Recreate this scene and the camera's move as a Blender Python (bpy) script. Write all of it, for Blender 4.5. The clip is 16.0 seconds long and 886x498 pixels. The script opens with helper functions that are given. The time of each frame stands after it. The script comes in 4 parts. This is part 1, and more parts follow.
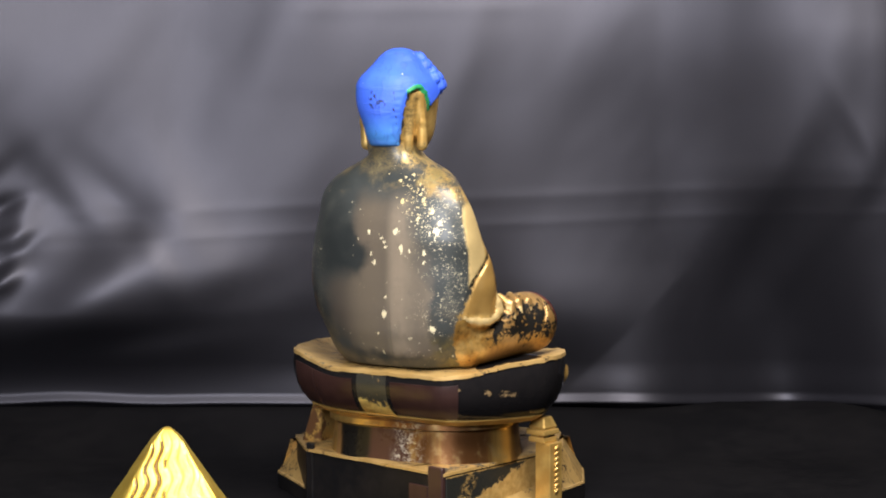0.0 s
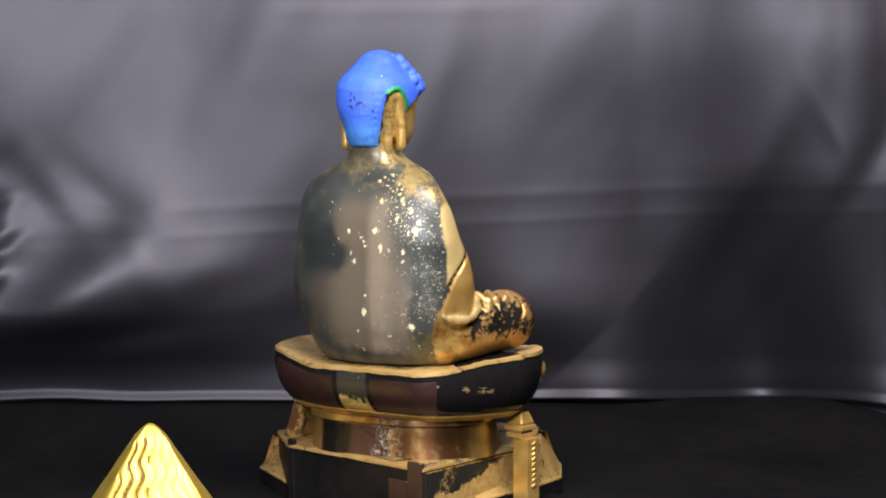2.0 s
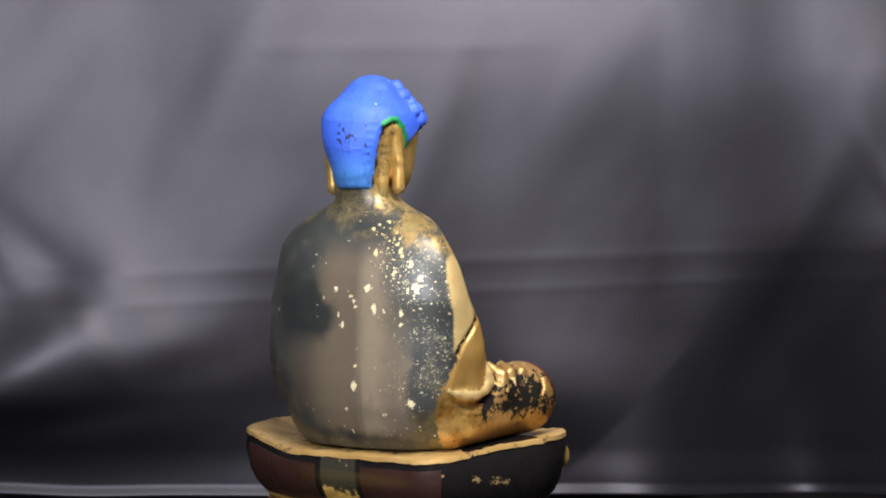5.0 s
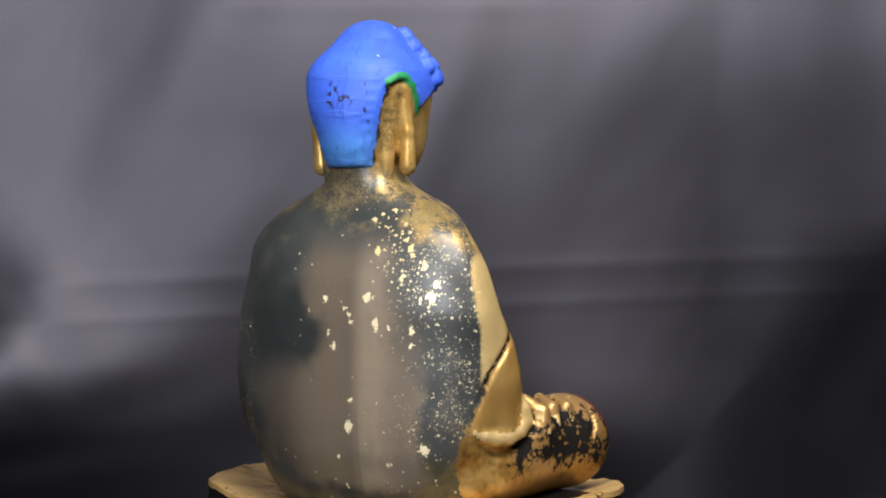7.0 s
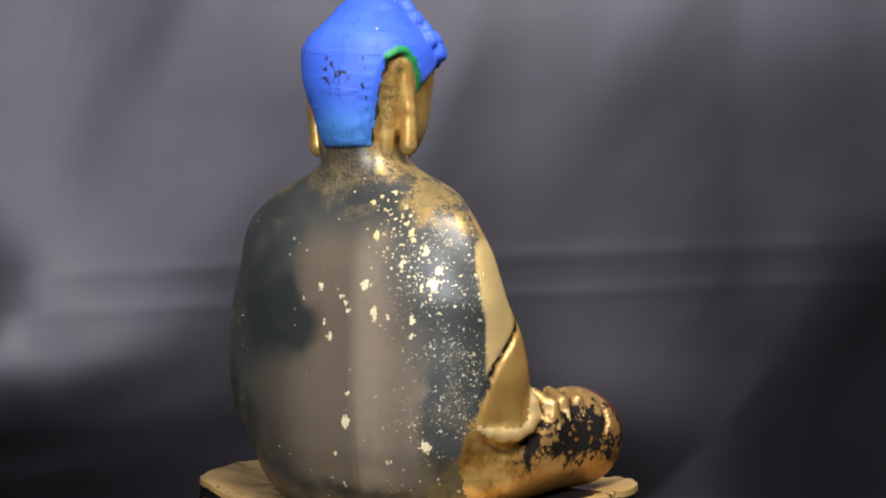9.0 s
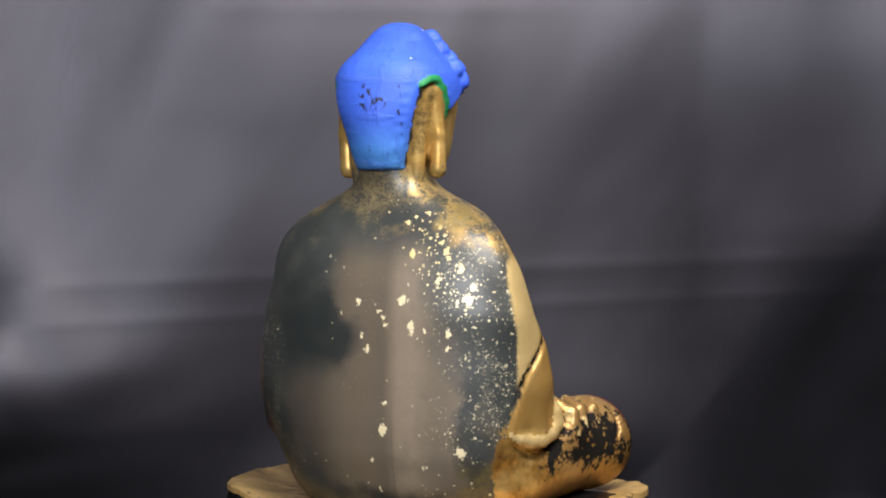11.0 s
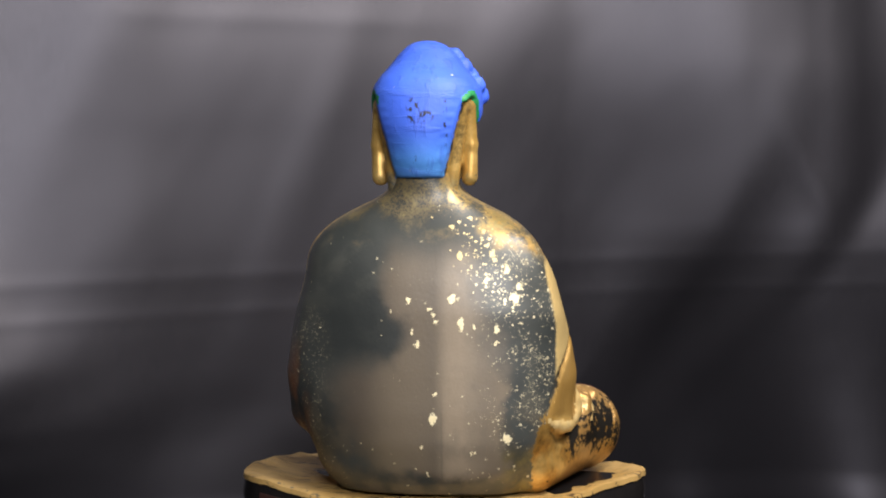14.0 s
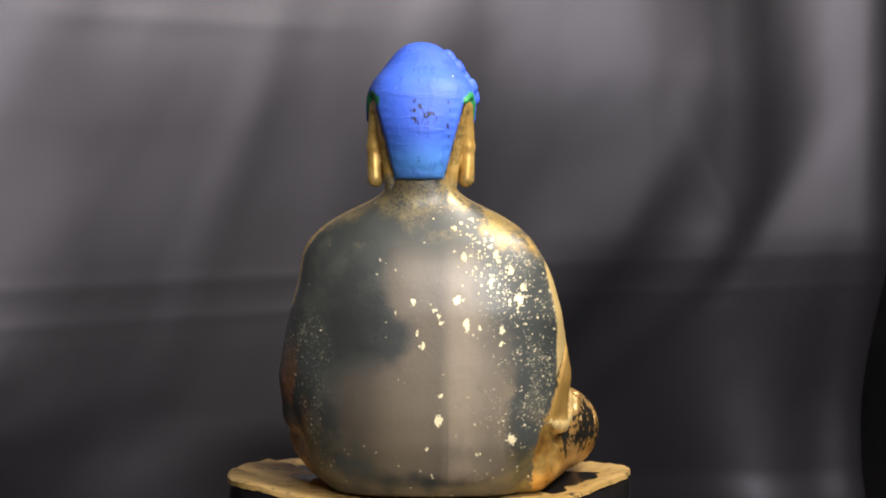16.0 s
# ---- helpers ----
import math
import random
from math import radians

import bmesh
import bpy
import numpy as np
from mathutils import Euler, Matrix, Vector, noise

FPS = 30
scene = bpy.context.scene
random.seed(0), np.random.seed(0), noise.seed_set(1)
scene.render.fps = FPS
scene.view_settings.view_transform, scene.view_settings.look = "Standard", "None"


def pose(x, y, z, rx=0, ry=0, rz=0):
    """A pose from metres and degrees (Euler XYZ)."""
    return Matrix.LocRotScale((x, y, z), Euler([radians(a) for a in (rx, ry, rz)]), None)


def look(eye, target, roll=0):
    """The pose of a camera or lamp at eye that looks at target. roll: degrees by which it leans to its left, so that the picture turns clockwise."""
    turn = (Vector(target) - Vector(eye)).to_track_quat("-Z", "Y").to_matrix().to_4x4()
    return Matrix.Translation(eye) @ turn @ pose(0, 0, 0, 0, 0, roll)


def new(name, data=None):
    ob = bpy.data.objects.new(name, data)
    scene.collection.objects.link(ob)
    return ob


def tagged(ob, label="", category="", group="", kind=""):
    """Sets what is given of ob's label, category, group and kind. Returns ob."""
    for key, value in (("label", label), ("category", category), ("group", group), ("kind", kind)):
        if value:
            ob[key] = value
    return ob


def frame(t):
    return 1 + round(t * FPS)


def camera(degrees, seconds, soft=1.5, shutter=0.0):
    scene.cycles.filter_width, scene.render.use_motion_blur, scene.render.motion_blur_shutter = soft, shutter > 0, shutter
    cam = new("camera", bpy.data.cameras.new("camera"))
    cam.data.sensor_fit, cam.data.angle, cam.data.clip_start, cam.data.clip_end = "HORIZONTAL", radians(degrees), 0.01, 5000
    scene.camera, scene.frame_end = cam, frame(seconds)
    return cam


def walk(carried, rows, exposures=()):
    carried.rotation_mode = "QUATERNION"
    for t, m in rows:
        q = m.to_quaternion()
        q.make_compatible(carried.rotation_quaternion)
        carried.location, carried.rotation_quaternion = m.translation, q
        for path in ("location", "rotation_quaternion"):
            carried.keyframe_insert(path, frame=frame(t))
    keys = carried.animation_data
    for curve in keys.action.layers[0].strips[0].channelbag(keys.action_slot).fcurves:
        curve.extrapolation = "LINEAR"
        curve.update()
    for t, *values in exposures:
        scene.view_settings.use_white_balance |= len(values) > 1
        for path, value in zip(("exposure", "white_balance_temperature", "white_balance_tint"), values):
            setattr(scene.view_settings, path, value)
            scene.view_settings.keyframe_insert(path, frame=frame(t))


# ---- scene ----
cam = camera(26.0, 16.0, soft=2.0)
PATH = [
    (0, (0.04436, -0.99312, 0.20434), (0.02127, 0.00293, 0.11870), -0.23),
    (0.5, (0.04266, -0.99969, 0.20390), (0.02487, -0.00345, 0.11915), -0.19),
    (1, (0.05267, -1.02294, 0.20588), (0.03202, -0.02678, 0.12080), -0.30),
    (1.5, (0.05050, -1.02495, 0.20681), (0.03271, -0.02880, 0.12097), -0.34),
    (2, (0.04835, -1.00928, 0.20793), (0.03269, -0.01332, 0.11951), -0.28),
    (2.5, (0.03724, -0.91259, 0.18574), (0.03205, 0.08506, 0.11733), -0.11),
    (3, (0.03972, -0.91087, 0.18524), (0.03148, 0.08741, 0.12722), -0.10),
    (3.5, (0.03610, -0.91792, 0.18048), (0.03160, 0.08105, 0.13525), -0.12),
    (4, (0.04022, -0.91582, 0.17818), (0.03076, 0.08337, 0.13899), -0.13),
    (6.5, (0.01671, -0.68673, 0.16369), (0.02886, 0.31290, 0.13911), -0.03),
    (7, (0.01670, -0.65135, 0.15964), (0.02644, 0.34837, 0.13791), 0.02),
    (7.5, (0.01976, -0.61961, 0.15733), (0.02290, 0.38020, 0.13772), -0.03),
    (8, (0.01802, -0.61910, 0.15550), (0.02407, 0.38075, 0.13897), -0.03),
    (8.5, (0.01765, -0.61892, 0.15419), (0.02541, 0.38087, 0.13507), -0.02),
    (9, (0.02105, -0.61536, 0.15523), (0.02261, 0.38436, 0.13148), -0.03),
    (11.5, (-0.05867, -0.65532, 0.16182), (0.04860, 0.33868, 0.14044), 0.09),
    (12, (-0.08217, -0.65876, 0.16303), (0.05993, 0.33081, 0.13968), 0.08),
    (12.5, (-0.12151, -0.66550, 0.16347), (0.08359, 0.31296, 0.13993), 0.12),
    (13, (-0.14483, -0.66517, 0.16377), (0.09061, 0.30642, 0.13979), 0.09),
    (13.5, (-0.18917, -0.66360, 0.16383), (0.09588, 0.29461, 0.13993), 0.19),
    (14, (-0.22724, -0.66122, 0.16292), (0.10355, 0.28222, 0.14055), 0.25),
    (14.5, (-0.26072, -0.66107, 0.16025), (0.11652, 0.26487, 0.14178), 0.27),
    (15, (-0.29512, -0.65081, 0.15971), (0.12440, 0.25676, 0.14177), 0.23),
    (15.5, (-0.32547, -0.63405, 0.15771), (0.13328, 0.25437, 0.14194), 0.22),
    (16, (-0.31899, -0.62049, 0.15693), (0.14624, 0.26461, 0.14403), 0.19),
]
EXPOSURE = [(0, 0.38, 6450, 10), (4, 0.30, 6450, 10), (7, 0.0, 6450, 10), (9, 0.0, 6450, 10), (12.5, 0.02, 6600, 10), (13.5, 0.13, 6700, 10), (16, 0.32, 6950, 9)]
walk(cam, [(t, look(eye, target, roll)) for t, eye, target, roll in PATH], EXPOSURE)

# ---- light: a small photo box with a lamp panel above its front edge, standing in an added, unseen dim room ----
K = 0.1  # the plan below is drawn in decimetres
world = bpy.data.worlds.new("world")
world.use_nodes = True
scene.world = world
world.node_tree.nodes["Background"].inputs[0].default_value = (0.75, 0.85, 1.0, 1)
world.node_tree.nodes["Background"].inputs[1].default_value = 0.03


def area_lamp(name, eye, target, sx, sy, watts, colour):
    data = bpy.data.lights.new(name, "AREA")
    data.shape, data.size, data.size_y, data.energy, data.color = "RECTANGLE", sx, sy, watts, colour
    ob = new(name, data)
    ob.matrix_world = look(eye, target)
    return ob


area_lamp("lamp_panel", (0.15, -0.30, 0.56), (0.0, 0.02, 0.12), 0.40, 0.18, 6.0, (1.0, 0.95, 0.89))
# unseen fill, added to brighten the hanging cloth and the statue's back
area_lamp("fill_lamp", (-0.20, -0.86, 0.42), (-0.02, 0.0, 0.12), 0.30, 0.20, 7.0, (0.97, 0.97, 1.0))


# ---- materials ----
class Net:
    """A node material, built by short calls. Sockets or plain numbers go in, a socket comes out."""

    def __init__(self, name, rough=0.5, metal=0.0):
        self.mat = bpy.data.materials.new(name)
        self.mat.use_nodes = True
        self.tree = self.mat.node_tree
        self.bsdf = self.tree.nodes["Principled BSDF"]
        self.put("Roughness", rough), self.put("Metallic", metal)
        self.where = self.node("ShaderNodeTexCoord").outputs["Object"]

    def node(self, kind):
        return self.tree.nodes.new(kind)

    def link(self, socket, value):
        if isinstance(value, bpy.types.NodeSocket):
            self.tree.links.new(value, socket)
        elif isinstance(value, tuple) and len(value) == 3 and socket.type == "RGBA":
            socket.default_value = (*value, 1)
        else:
            socket.default_value = value

    def put(self, name, value):
        self.link(self.bsdf.inputs[name], value)

    def math(self, op, a, b=0.0, c=0.0, clamp=False):
        n = self.node("ShaderNodeMath")
        n.operation, n.use_clamp = op, clamp
        for socket, value in zip(n.inputs, (a, b, c)):
            self.link(socket, value)
        return n.outputs[0]

    def add(self, a, b):
        return self.math("ADD", a, b)

    def mul(self, a, b):
        return self.math("MULTIPLY", a, b)

    def step(self, x, low, high, a=0.0, b=1.0):
        n = self.node("ShaderNodeMapRange")
        n.interpolation_type = "SMOOTHSTEP"
        for socket, value in zip(n.inputs, (x, low, high, a, b)):
            self.link(socket, value)
        return n.outputs[0]

    def noise(self, scale, detail=3.0, vec=None, rough=0.55, stretch=None):
        n = self.node("ShaderNodeTexNoise")
        vec = self.where if vec is None else vec
        if stretch:
            m = self.node("ShaderNodeVectorMath")
            m.operation = "MULTIPLY"
            self.link(m.inputs[0], vec)
            m.inputs[1].default_value = stretch
            vec = m.outputs[0]
        self.link(n.inputs["Vector"], vec)
        n.inputs["Scale"].default_value, n.inputs["Detail"].default_value, n.inputs["Roughness"].default_value = scale, detail, rough
        return n.outputs["Fac"]

    def flecks(self, scale, dense, size):
        """Separate angular chips; dense: the share of them that is left, size: their reach within a cell."""
        v = self.node("ShaderNodeTexVoronoi")
        shift = self.node("ShaderNodeVectorMath")
        shift.operation = "MULTIPLY_ADD"
        wild = self.node("ShaderNodeTexNoise")
        wild.inputs["Scale"].default_value, wild.inputs["Detail"].default_value = scale * 1.7, 2.0
        self.link(wild.inputs["Vector"], self.where)
        self.link(shift.inputs[0], wild.outputs["Color"])
        shift.inputs[1].default_value = (0.9 / scale,) * 3
        self.link(shift.inputs[2], self.where)
        self.link(v.inputs["Vector"], shift.outputs[0])
        v.inputs["Scale"].default_value = scale
        v.distance = "MANHATTAN"
        lot = self.node("ShaderNodeSeparateColor")
        self.link(lot.inputs[0], v.outputs["Color"])
        left = self.math("LESS_THAN", lot.outputs[0], dense)
        reach = self.mul(self.add(self.mul(lot.outputs[1], 0.8), 0.4), size * 1.25)
        return self.mul(left, self.step(self.math("SUBTRACT", v.outputs["Distance"], reach), 0.04, -0.04))

    def mix(self, fac, a, b):
        n = self.node("ShaderNodeMix")
        n.data_type = "RGBA"
        self.link(n.inputs[0], fac), self.link(n.inputs[6], a), self.link(n.inputs[7], b)
        return n.outputs[2]

    def blend(self, fac, a, b):
        n = self.node("ShaderNodeMix")
        self.link(n.inputs[0], fac), self.link(n.inputs[2], a), self.link(n.inputs[3], b)
        return n.outputs[0]

    def axes(self, scale=10.0):
        n = self.node("ShaderNodeSeparateXYZ")
        self.link(n.inputs[0], self.where)
        return [self.mul(o, scale) for o in n.outputs]

    def bump(self, height, strength, distance=0.001):
        n = self.node("ShaderNodeBump")
        self.link(n.inputs["Height"], height)
        n.inputs["Strength"].default_value, n.inputs["Distance"].default_value = strength, distance
        self.put("Normal", n.outputs[0])


GOLD, GOLD_DEEP, ORANGE = (0.72, 0.48, 0.165), (0.48, 0.285, 0.075), (0.37, 0.19, 0.04)
LACQUER, BROWN, PALE = (0.023, 0.027, 0.027), (0.116, 0.092, 0.067), (0.250, 0.198, 0.143)


def statue_paint():
    n = Net("gilded_lacquer", 0.35)
    u, v, z = n.axes()
    big, mid, fine = n.noise(26, 4), n.noise(95, 4), n.noise(1250, 3)
    speck = n.noise(2900, 2, rough=0.7)
    chipn = n.noise(400, 4, rough=0.65)
    b0, m0 = n.add(big, -0.5), n.add(mid, -0.5)
    uw, zw = n.add(u, n.add(n.mul(b0, 0.10), n.mul(m0, 0.07))), n.add(z, n.add(n.mul(b0, 0.13), n.mul(m0, 0.11)))
    behind = n.step(v, -0.04, -0.10)
    # gilding on the front and the sides, with a worn edge
    right = n.add(n.step(z, 1.46, 1.56, -0.06, 0.02), 0.0)
    edge = n.blend(n.step(u, -0.05, 0.05), n.step(z, 1.30, 1.15, -0.075, 0.06), right)
    ub = n.add(n.step(z, 0.68, 1.04, 0.378, 0.470), n.step(z, 1.20, 1.46, 0.0, -0.045))
    flank = n.step(n.add(n.add(u, n.mul(ub, -1.0)), n.mul(n.add(n.mul(chipn, 0.6), n.add(n.mul(mid, 0.4), -0.5)), n.step(z, 1.0, 0.85, 0.03, 0.13))), -0.006, 0.006)
    flank = n.mul(flank, n.step(z, 1.52, 1.46))
    front = n.step(n.add(n.add(v, n.mul(edge, -1.0)), n.mul(n.add(chipn, -0.5), 0.03)), -0.006, 0.006)
    front = n.math("MAXIMUM", front, flank)
    head = n.step(z, 1.735, 1.76)
    # leaf on the neck and the right shoulder
    slope = n.add(n.add(z, n.mul(u, 0.42)), n.mul(m0, 0.30))
    collar = n.mul(n.mul(n.step(slope, 1.60, 1.73), n.step(u, 0.00, 0.12, 0.0, 1.0)), n.step(n.add(n.mul(mid, 0.45), n.add(n.mul(chipn, 0.25), n.mul(fine, 0.3))), 0.44, 0.53))
    nape = n.mul(n.mul(n.step(n.add(z, n.mul(m0, 0.4)), 1.51, 1.68), 0.55), n.step(n.add(n.mul(mid, 0.35), n.add(n.mul(speck, 0.2), n.mul(fine, 0.45))), 0.43, 0.60))
    gild = n.math("MAXIMUM", n.math("MAXIMUM", front, head), n.math("MAXIMUM", collar, nape))
    # flakes of leaf left on the back, thick towards its right side
    zone = n.mul(n.mul(n.step(uw, 0.15, 0.40), n.step(z, 0.72, 0.95)), n.mul(n.step(z, 1.62, 1.40, 0.35, 1.0), behind))
    thick = n.mul(zone, n.step(mid, 0.38, 0.62, 0.14, 1.15))
    powder = n.math("MAXIMUM", n.flecks(760, n.mul(thick, 0.20), 0.44), n.flecks(1400, n.mul(thick, 0.42), 0.44))
    powder = n.math("MAXIMUM", powder, n.mul(n.flecks(1900, n.mul(thick, 0.28), 0.5), 0.5))
    streak = n.step(n.math("ABSOLUTE", n.add(n.add(u, n.mul(z, 0.62)), -1.115)), 0.14, 0.02)
    streak = n.mul(n.mul(n.mul(streak, n.step(z, 1.18, 1.32)), n.step(z, 1.62, 1.55)), behind)
    chips = n.math("MAXIMUM", n.flecks(460, n.mul(streak, 0.26), 0.46), n.flecks(950, n.mul(streak, 0.42), 0.46))
    rim_low = n.mul(n.step(z, 0.95, 0.72), n.step(n.math("ABSOLUTE", n.add(u, 0.05)), 0.14, 0.34))
    stray = n.mul(behind, n.math("MAXIMUM", n.flecks(420, n.add(0.006, n.mul(rim_low, 0.05)), 0.32), n.flecks(900, n.add(0.012, n.mul(rim_low, 0.14)), 0.36)))
    left = n.mul(n.mul(n.step(u, -0.30, -0.46), n.step(z, 1.32, 1.15)), n.math("MAXIMUM", n.flecks(800, n.step(mid, 0.40, 0.62, 0.03, 0.26), 0.42), n.flecks(1700, n.step(mid, 0.40, 0.62, 0.08, 0.40), 0.46)))
    spots = 0.0
    for pu, pz, r in SPOTS:
        du = n.add(n.add(u, -pu), n.mul(n.add(chipn, -0.5), 0.05))
        dz = n.add(n.add(z, -pz), n.mul(n.add(fine, -0.5), 0.04))
        d = n.math("SQRT", n.add(n.mul(n.mul(du, du), 2.0), n.mul(dz, dz)))
        spots = n.math("MAXIMUM", spots, n.mul(n.step(d, r * 0.70, r * 0.54), behind))
    leaf = n.math("MAXIMUM", n.math("MAXIMUM", powder, chips), n.math("MAXIMUM", n.math("MAXIMUM", stray, spots), n.mul(left, 0.55)))
    # the rubbed brown patch, with a dark lobe reaching into its upper left
    bound = n.math("MINIMUM", n.add(0.185, n.mul(n.add(1.43, n.mul(z, -1.0)), 0.26)), 0.295)
    haze = n.step(z, 0.98, 1.12, 0.018, 0.085)
    rim = n.step(n.add(n.add(uw, n.mul(m0, 0.08)), n.mul(bound, -1.0)), haze, n.mul(haze, -1.0))
    lobe = n.step(n.math("ABSOLUTE", n.add(zw, -1.185)), 0.14, 0.02, 0.0, 0.075)
    high = n.mul(n.mul(n.step(n.math("SUBTRACT", uw, lobe), -0.165, -0.085), n.step(zw, 1.55, 1.38)), n.step(zw, 0.65, 0.70))
    low = n.mul(n.mul(n.step(n.add(uw, n.mul(n.step(z, 0.9, 0.68), -0.16)), -0.38, -0.22), n.step(zw, 1.12, 1.00)), n.step(zw, 0.65, 0.70))
    patch = n.mul(n.mul(n.math("MAXIMUM", high, low), rim), n.step(v, -0.10, -0.16))
    wood = n.noise(55, 3, stretch=(1, 1, 0.12))
    cloud = n.noise(42, 5, rough=0.62)
    band = n.mul(n.step(n.add(u, n.mul(m0, 0.02)), 0.045, 0.100), n.step(n.add(u, n.mul(b0, 0.08)), 0.27, 0.15, 0.30, 1.0))
    tone = n.mix(n.mul(band, n.step(cloud, 0.30, 0.62, 0.62, 1.0)), BROWN, PALE)
    tone = n.mix(n.mul(n.step(n.math("ABSOLUTE", n.add(u, n.add(-0.076, n.mul(m0, 0.01)))), 0.007, 0.001), n.step(z, 1.05, 0.80, 0.0, 0.30)), tone, (0.06, 0.05, 0.04))
    tone = n.mix(n.mul(n.step(cloud, 0.52, 0.72), 0.45), tone, (0.075, 0.066, 0.056))
    tone = n.mix(n.mul(n.flecks(900, 0.10, 0.30), 0.35), tone, (0.26, 0.22, 0.16))
    tone = n.mix(n.step(u, -0.10, -0.24), tone, (0.07, 0.056, 0.044))
    tone = n.mix(n.mul(n.step(wood, 0.4, 0.75), 0.4), tone, (0.07, 0.06, 0.05))
    base = n.mix(n.step(big, 0.35, 0.7), LACQUER, (0.046, 0.050, 0.048))
    base = n.mix(n.mul(n.step(z, 1.05, 0.8), n.step(mid, 0.4, 0.65)), base, (0.07, 0.058, 0.042))
    base = n.mix(n.mul(n.step(n.add(mid, n.mul(fine, 0.3)), 0.62, 0.8), 0.22), base, (0.10, 0.10, 0.085))
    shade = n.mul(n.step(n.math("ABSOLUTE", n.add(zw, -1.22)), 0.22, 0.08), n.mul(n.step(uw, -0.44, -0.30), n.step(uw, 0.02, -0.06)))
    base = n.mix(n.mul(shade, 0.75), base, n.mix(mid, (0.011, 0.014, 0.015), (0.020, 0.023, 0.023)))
    rust = n.mul(n.mul(n.step(uw, -0.40, -0.47), n.step(z, 1.2, 1.0)), n.step(mid, 0.35, 0.6))
    base = n.mix(rust, base, (0.15, 0.065, 0.03))
    olive = n.mul(n.mul(n.step(u, 0.24, 0.36), n.step(z, 0.80, 0.70)), n.step(mid, 0.3, 0.6))
    base = n.mix(olive, base, (0.16, 0.12, 0.035))
    flake = n.mix(n.step(n.noise(700, 2), 0.42, 0.62), (0.36, 0.32, 0.21), (0.70, 0.62, 0.42))
    flake = n.mix(n.math("MAXIMUM", spots, n.mul(chips, 0.7)), flake, n.mix(n.step(z, 1.30, 1.46), (0.78, 0.68, 0.44), (0.72, 0.56, 0.25)))
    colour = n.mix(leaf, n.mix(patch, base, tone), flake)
    # gold, deeper low down where the lacquer shines through, worn black on the thigh and in the folds
    gold = n.mix(n.step(n.add(n.mul(mid, 0.6), n.mul(n.noise(210, 4), 0.4)), 0.36, 0.62), GOLD, GOLD_DEEP)
    gold = n.mix(n.mul(n.step(v, -0.03, 0.04), n.mul(n.step(z, 1.7, 1.5), n.step(u, 0.2, 0.3))), gold, (0.40, 0.235, 0.085))
    gold = n.mix(n.mul(n.step(z, 1.76, 1.70), n.mul(n.step(z, 1.50, 1.56), n.step(n.add(n.mul(fine, 0.6), n.mul(mid, 0.4)), 0.45, 0.56))), gold, (0.30, 0.235, 0.10))
    gold = n.mix(n.mul(n.step(z, 0.90, 0.80), n.step(n.add(n.mul(big, 0.5), n.mul(mid, 0.5)), 0.30, 0.58)), gold, n.mix(n.step(chipn, 0.4, 0.6), ORANGE, (0.22, 0.115, 0.028)))
    gold = n.mix(n.mul(n.step(z, 1.76, 1.80), n.mul(n.step(v, -0.07, -0.10), n.step(n.add(n.mul(chipn, 0.6), n.mul(fine, 0.4)), 0.38, 0.62))), gold, (0.24, 0.16, 0.06))
    smoke = n.add(n.mul(mid, 0.45), n.add(n.mul(n.noise(230, 4), 0.3), n.mul(chipn, 0.25)))
    dv, dz = n.mul(n.add(v, -0.24), 1.0 / 0.24), n.mul(n.add(z, -0.815), 1.0 / 0.105)
    far = n.math("SQRT", n.add(n.mul(dv, dv), n.mul(dz, dz)))
    worn = n.mul(n.step(n.noise(310, 4), 0.66, 0.58), n.mul(n.step(u, 0.32, 0.42), n.step(n.add(smoke, n.mul(far, -0.17)), 0.325, 0.385)))
    fold = n.add(n.mul(n.add(v, 0.014), 0.692), n.mul(n.add(z, -1.164), -0.722))
    fold = n.add(fold, n.mul(n.math("MAXIMUM", n.math("SUBTRACT", 1.06, z), 0.0), -0.52))
    line = n.math("ABSOLUTE", fold)
    pale = n.math("SUBTRACT", u, ub)
    pale = n.mul(n.mul(n.step(n.add(pale, n.mul(m0, 0.03)), 0.055, 0.030), n.step(v, -0.02, -0.05)), n.mul(n.step(z, 0.98, 1.05), n.step(z, 1.47, 1.42)))
    gold = n.mix(n.mul(pale, 0.8), gold, (0.82, 0.61, 0.28))
    sleeve = n.mul(n.mul(n.step(fold, 0.0, 0.012), n.step(z, 0.86, 0.90)), n.step(v, 0.16, 0.12))
    gold = n.mix(n.mul(sleeve, 0.8), gold, n.mix(mid, (0.41, 0.225, 0.060), (0.54, 0.320, 0.092)))
    crack = n.mul(n.mul(n.step(line, 0.016, 0.006), n.step(u, 0.40, 0.45)), n.mul(n.step(z, 0.94, 0.98), n.step(chipn, 0.40, 0.50)))
    elbow = n.mul(n.mul(n.step(v, 0.0, 0.05), n.step(z, 0.98, 1.0)), n.mul(n.step(z, 1.09, 1.05), n.step(n.add(mid, n.mul(chipn, 0.3)), 0.56, 0.64)))
    bits = n.mul(n.step(n.add(n.add(n.mul(chipn, 0.4), n.mul(mid, 0.6)), n.step(z, 1.0, 0.85, 0.0, 0.035)), 0.635, 0.67), n.step(z, 1.4, 1.1))
    bare = n.math("MAXIMUM", n.math("MAXIMUM", worn, bits), n.math("MAXIMUM", crack, elbow))
    gold = n.mix(bare, gold, (0.009, 0.008, 0.007))
    red = n.mul(n.step(n.add(v, n.add(n.mul(z, 0.35), n.mul(m0, 0.06))), 0.750, 0.765), n.step(z, 1.0, 0.95))
    gold = n.mix(red, gold, (0.09, 0.015, 0.012))
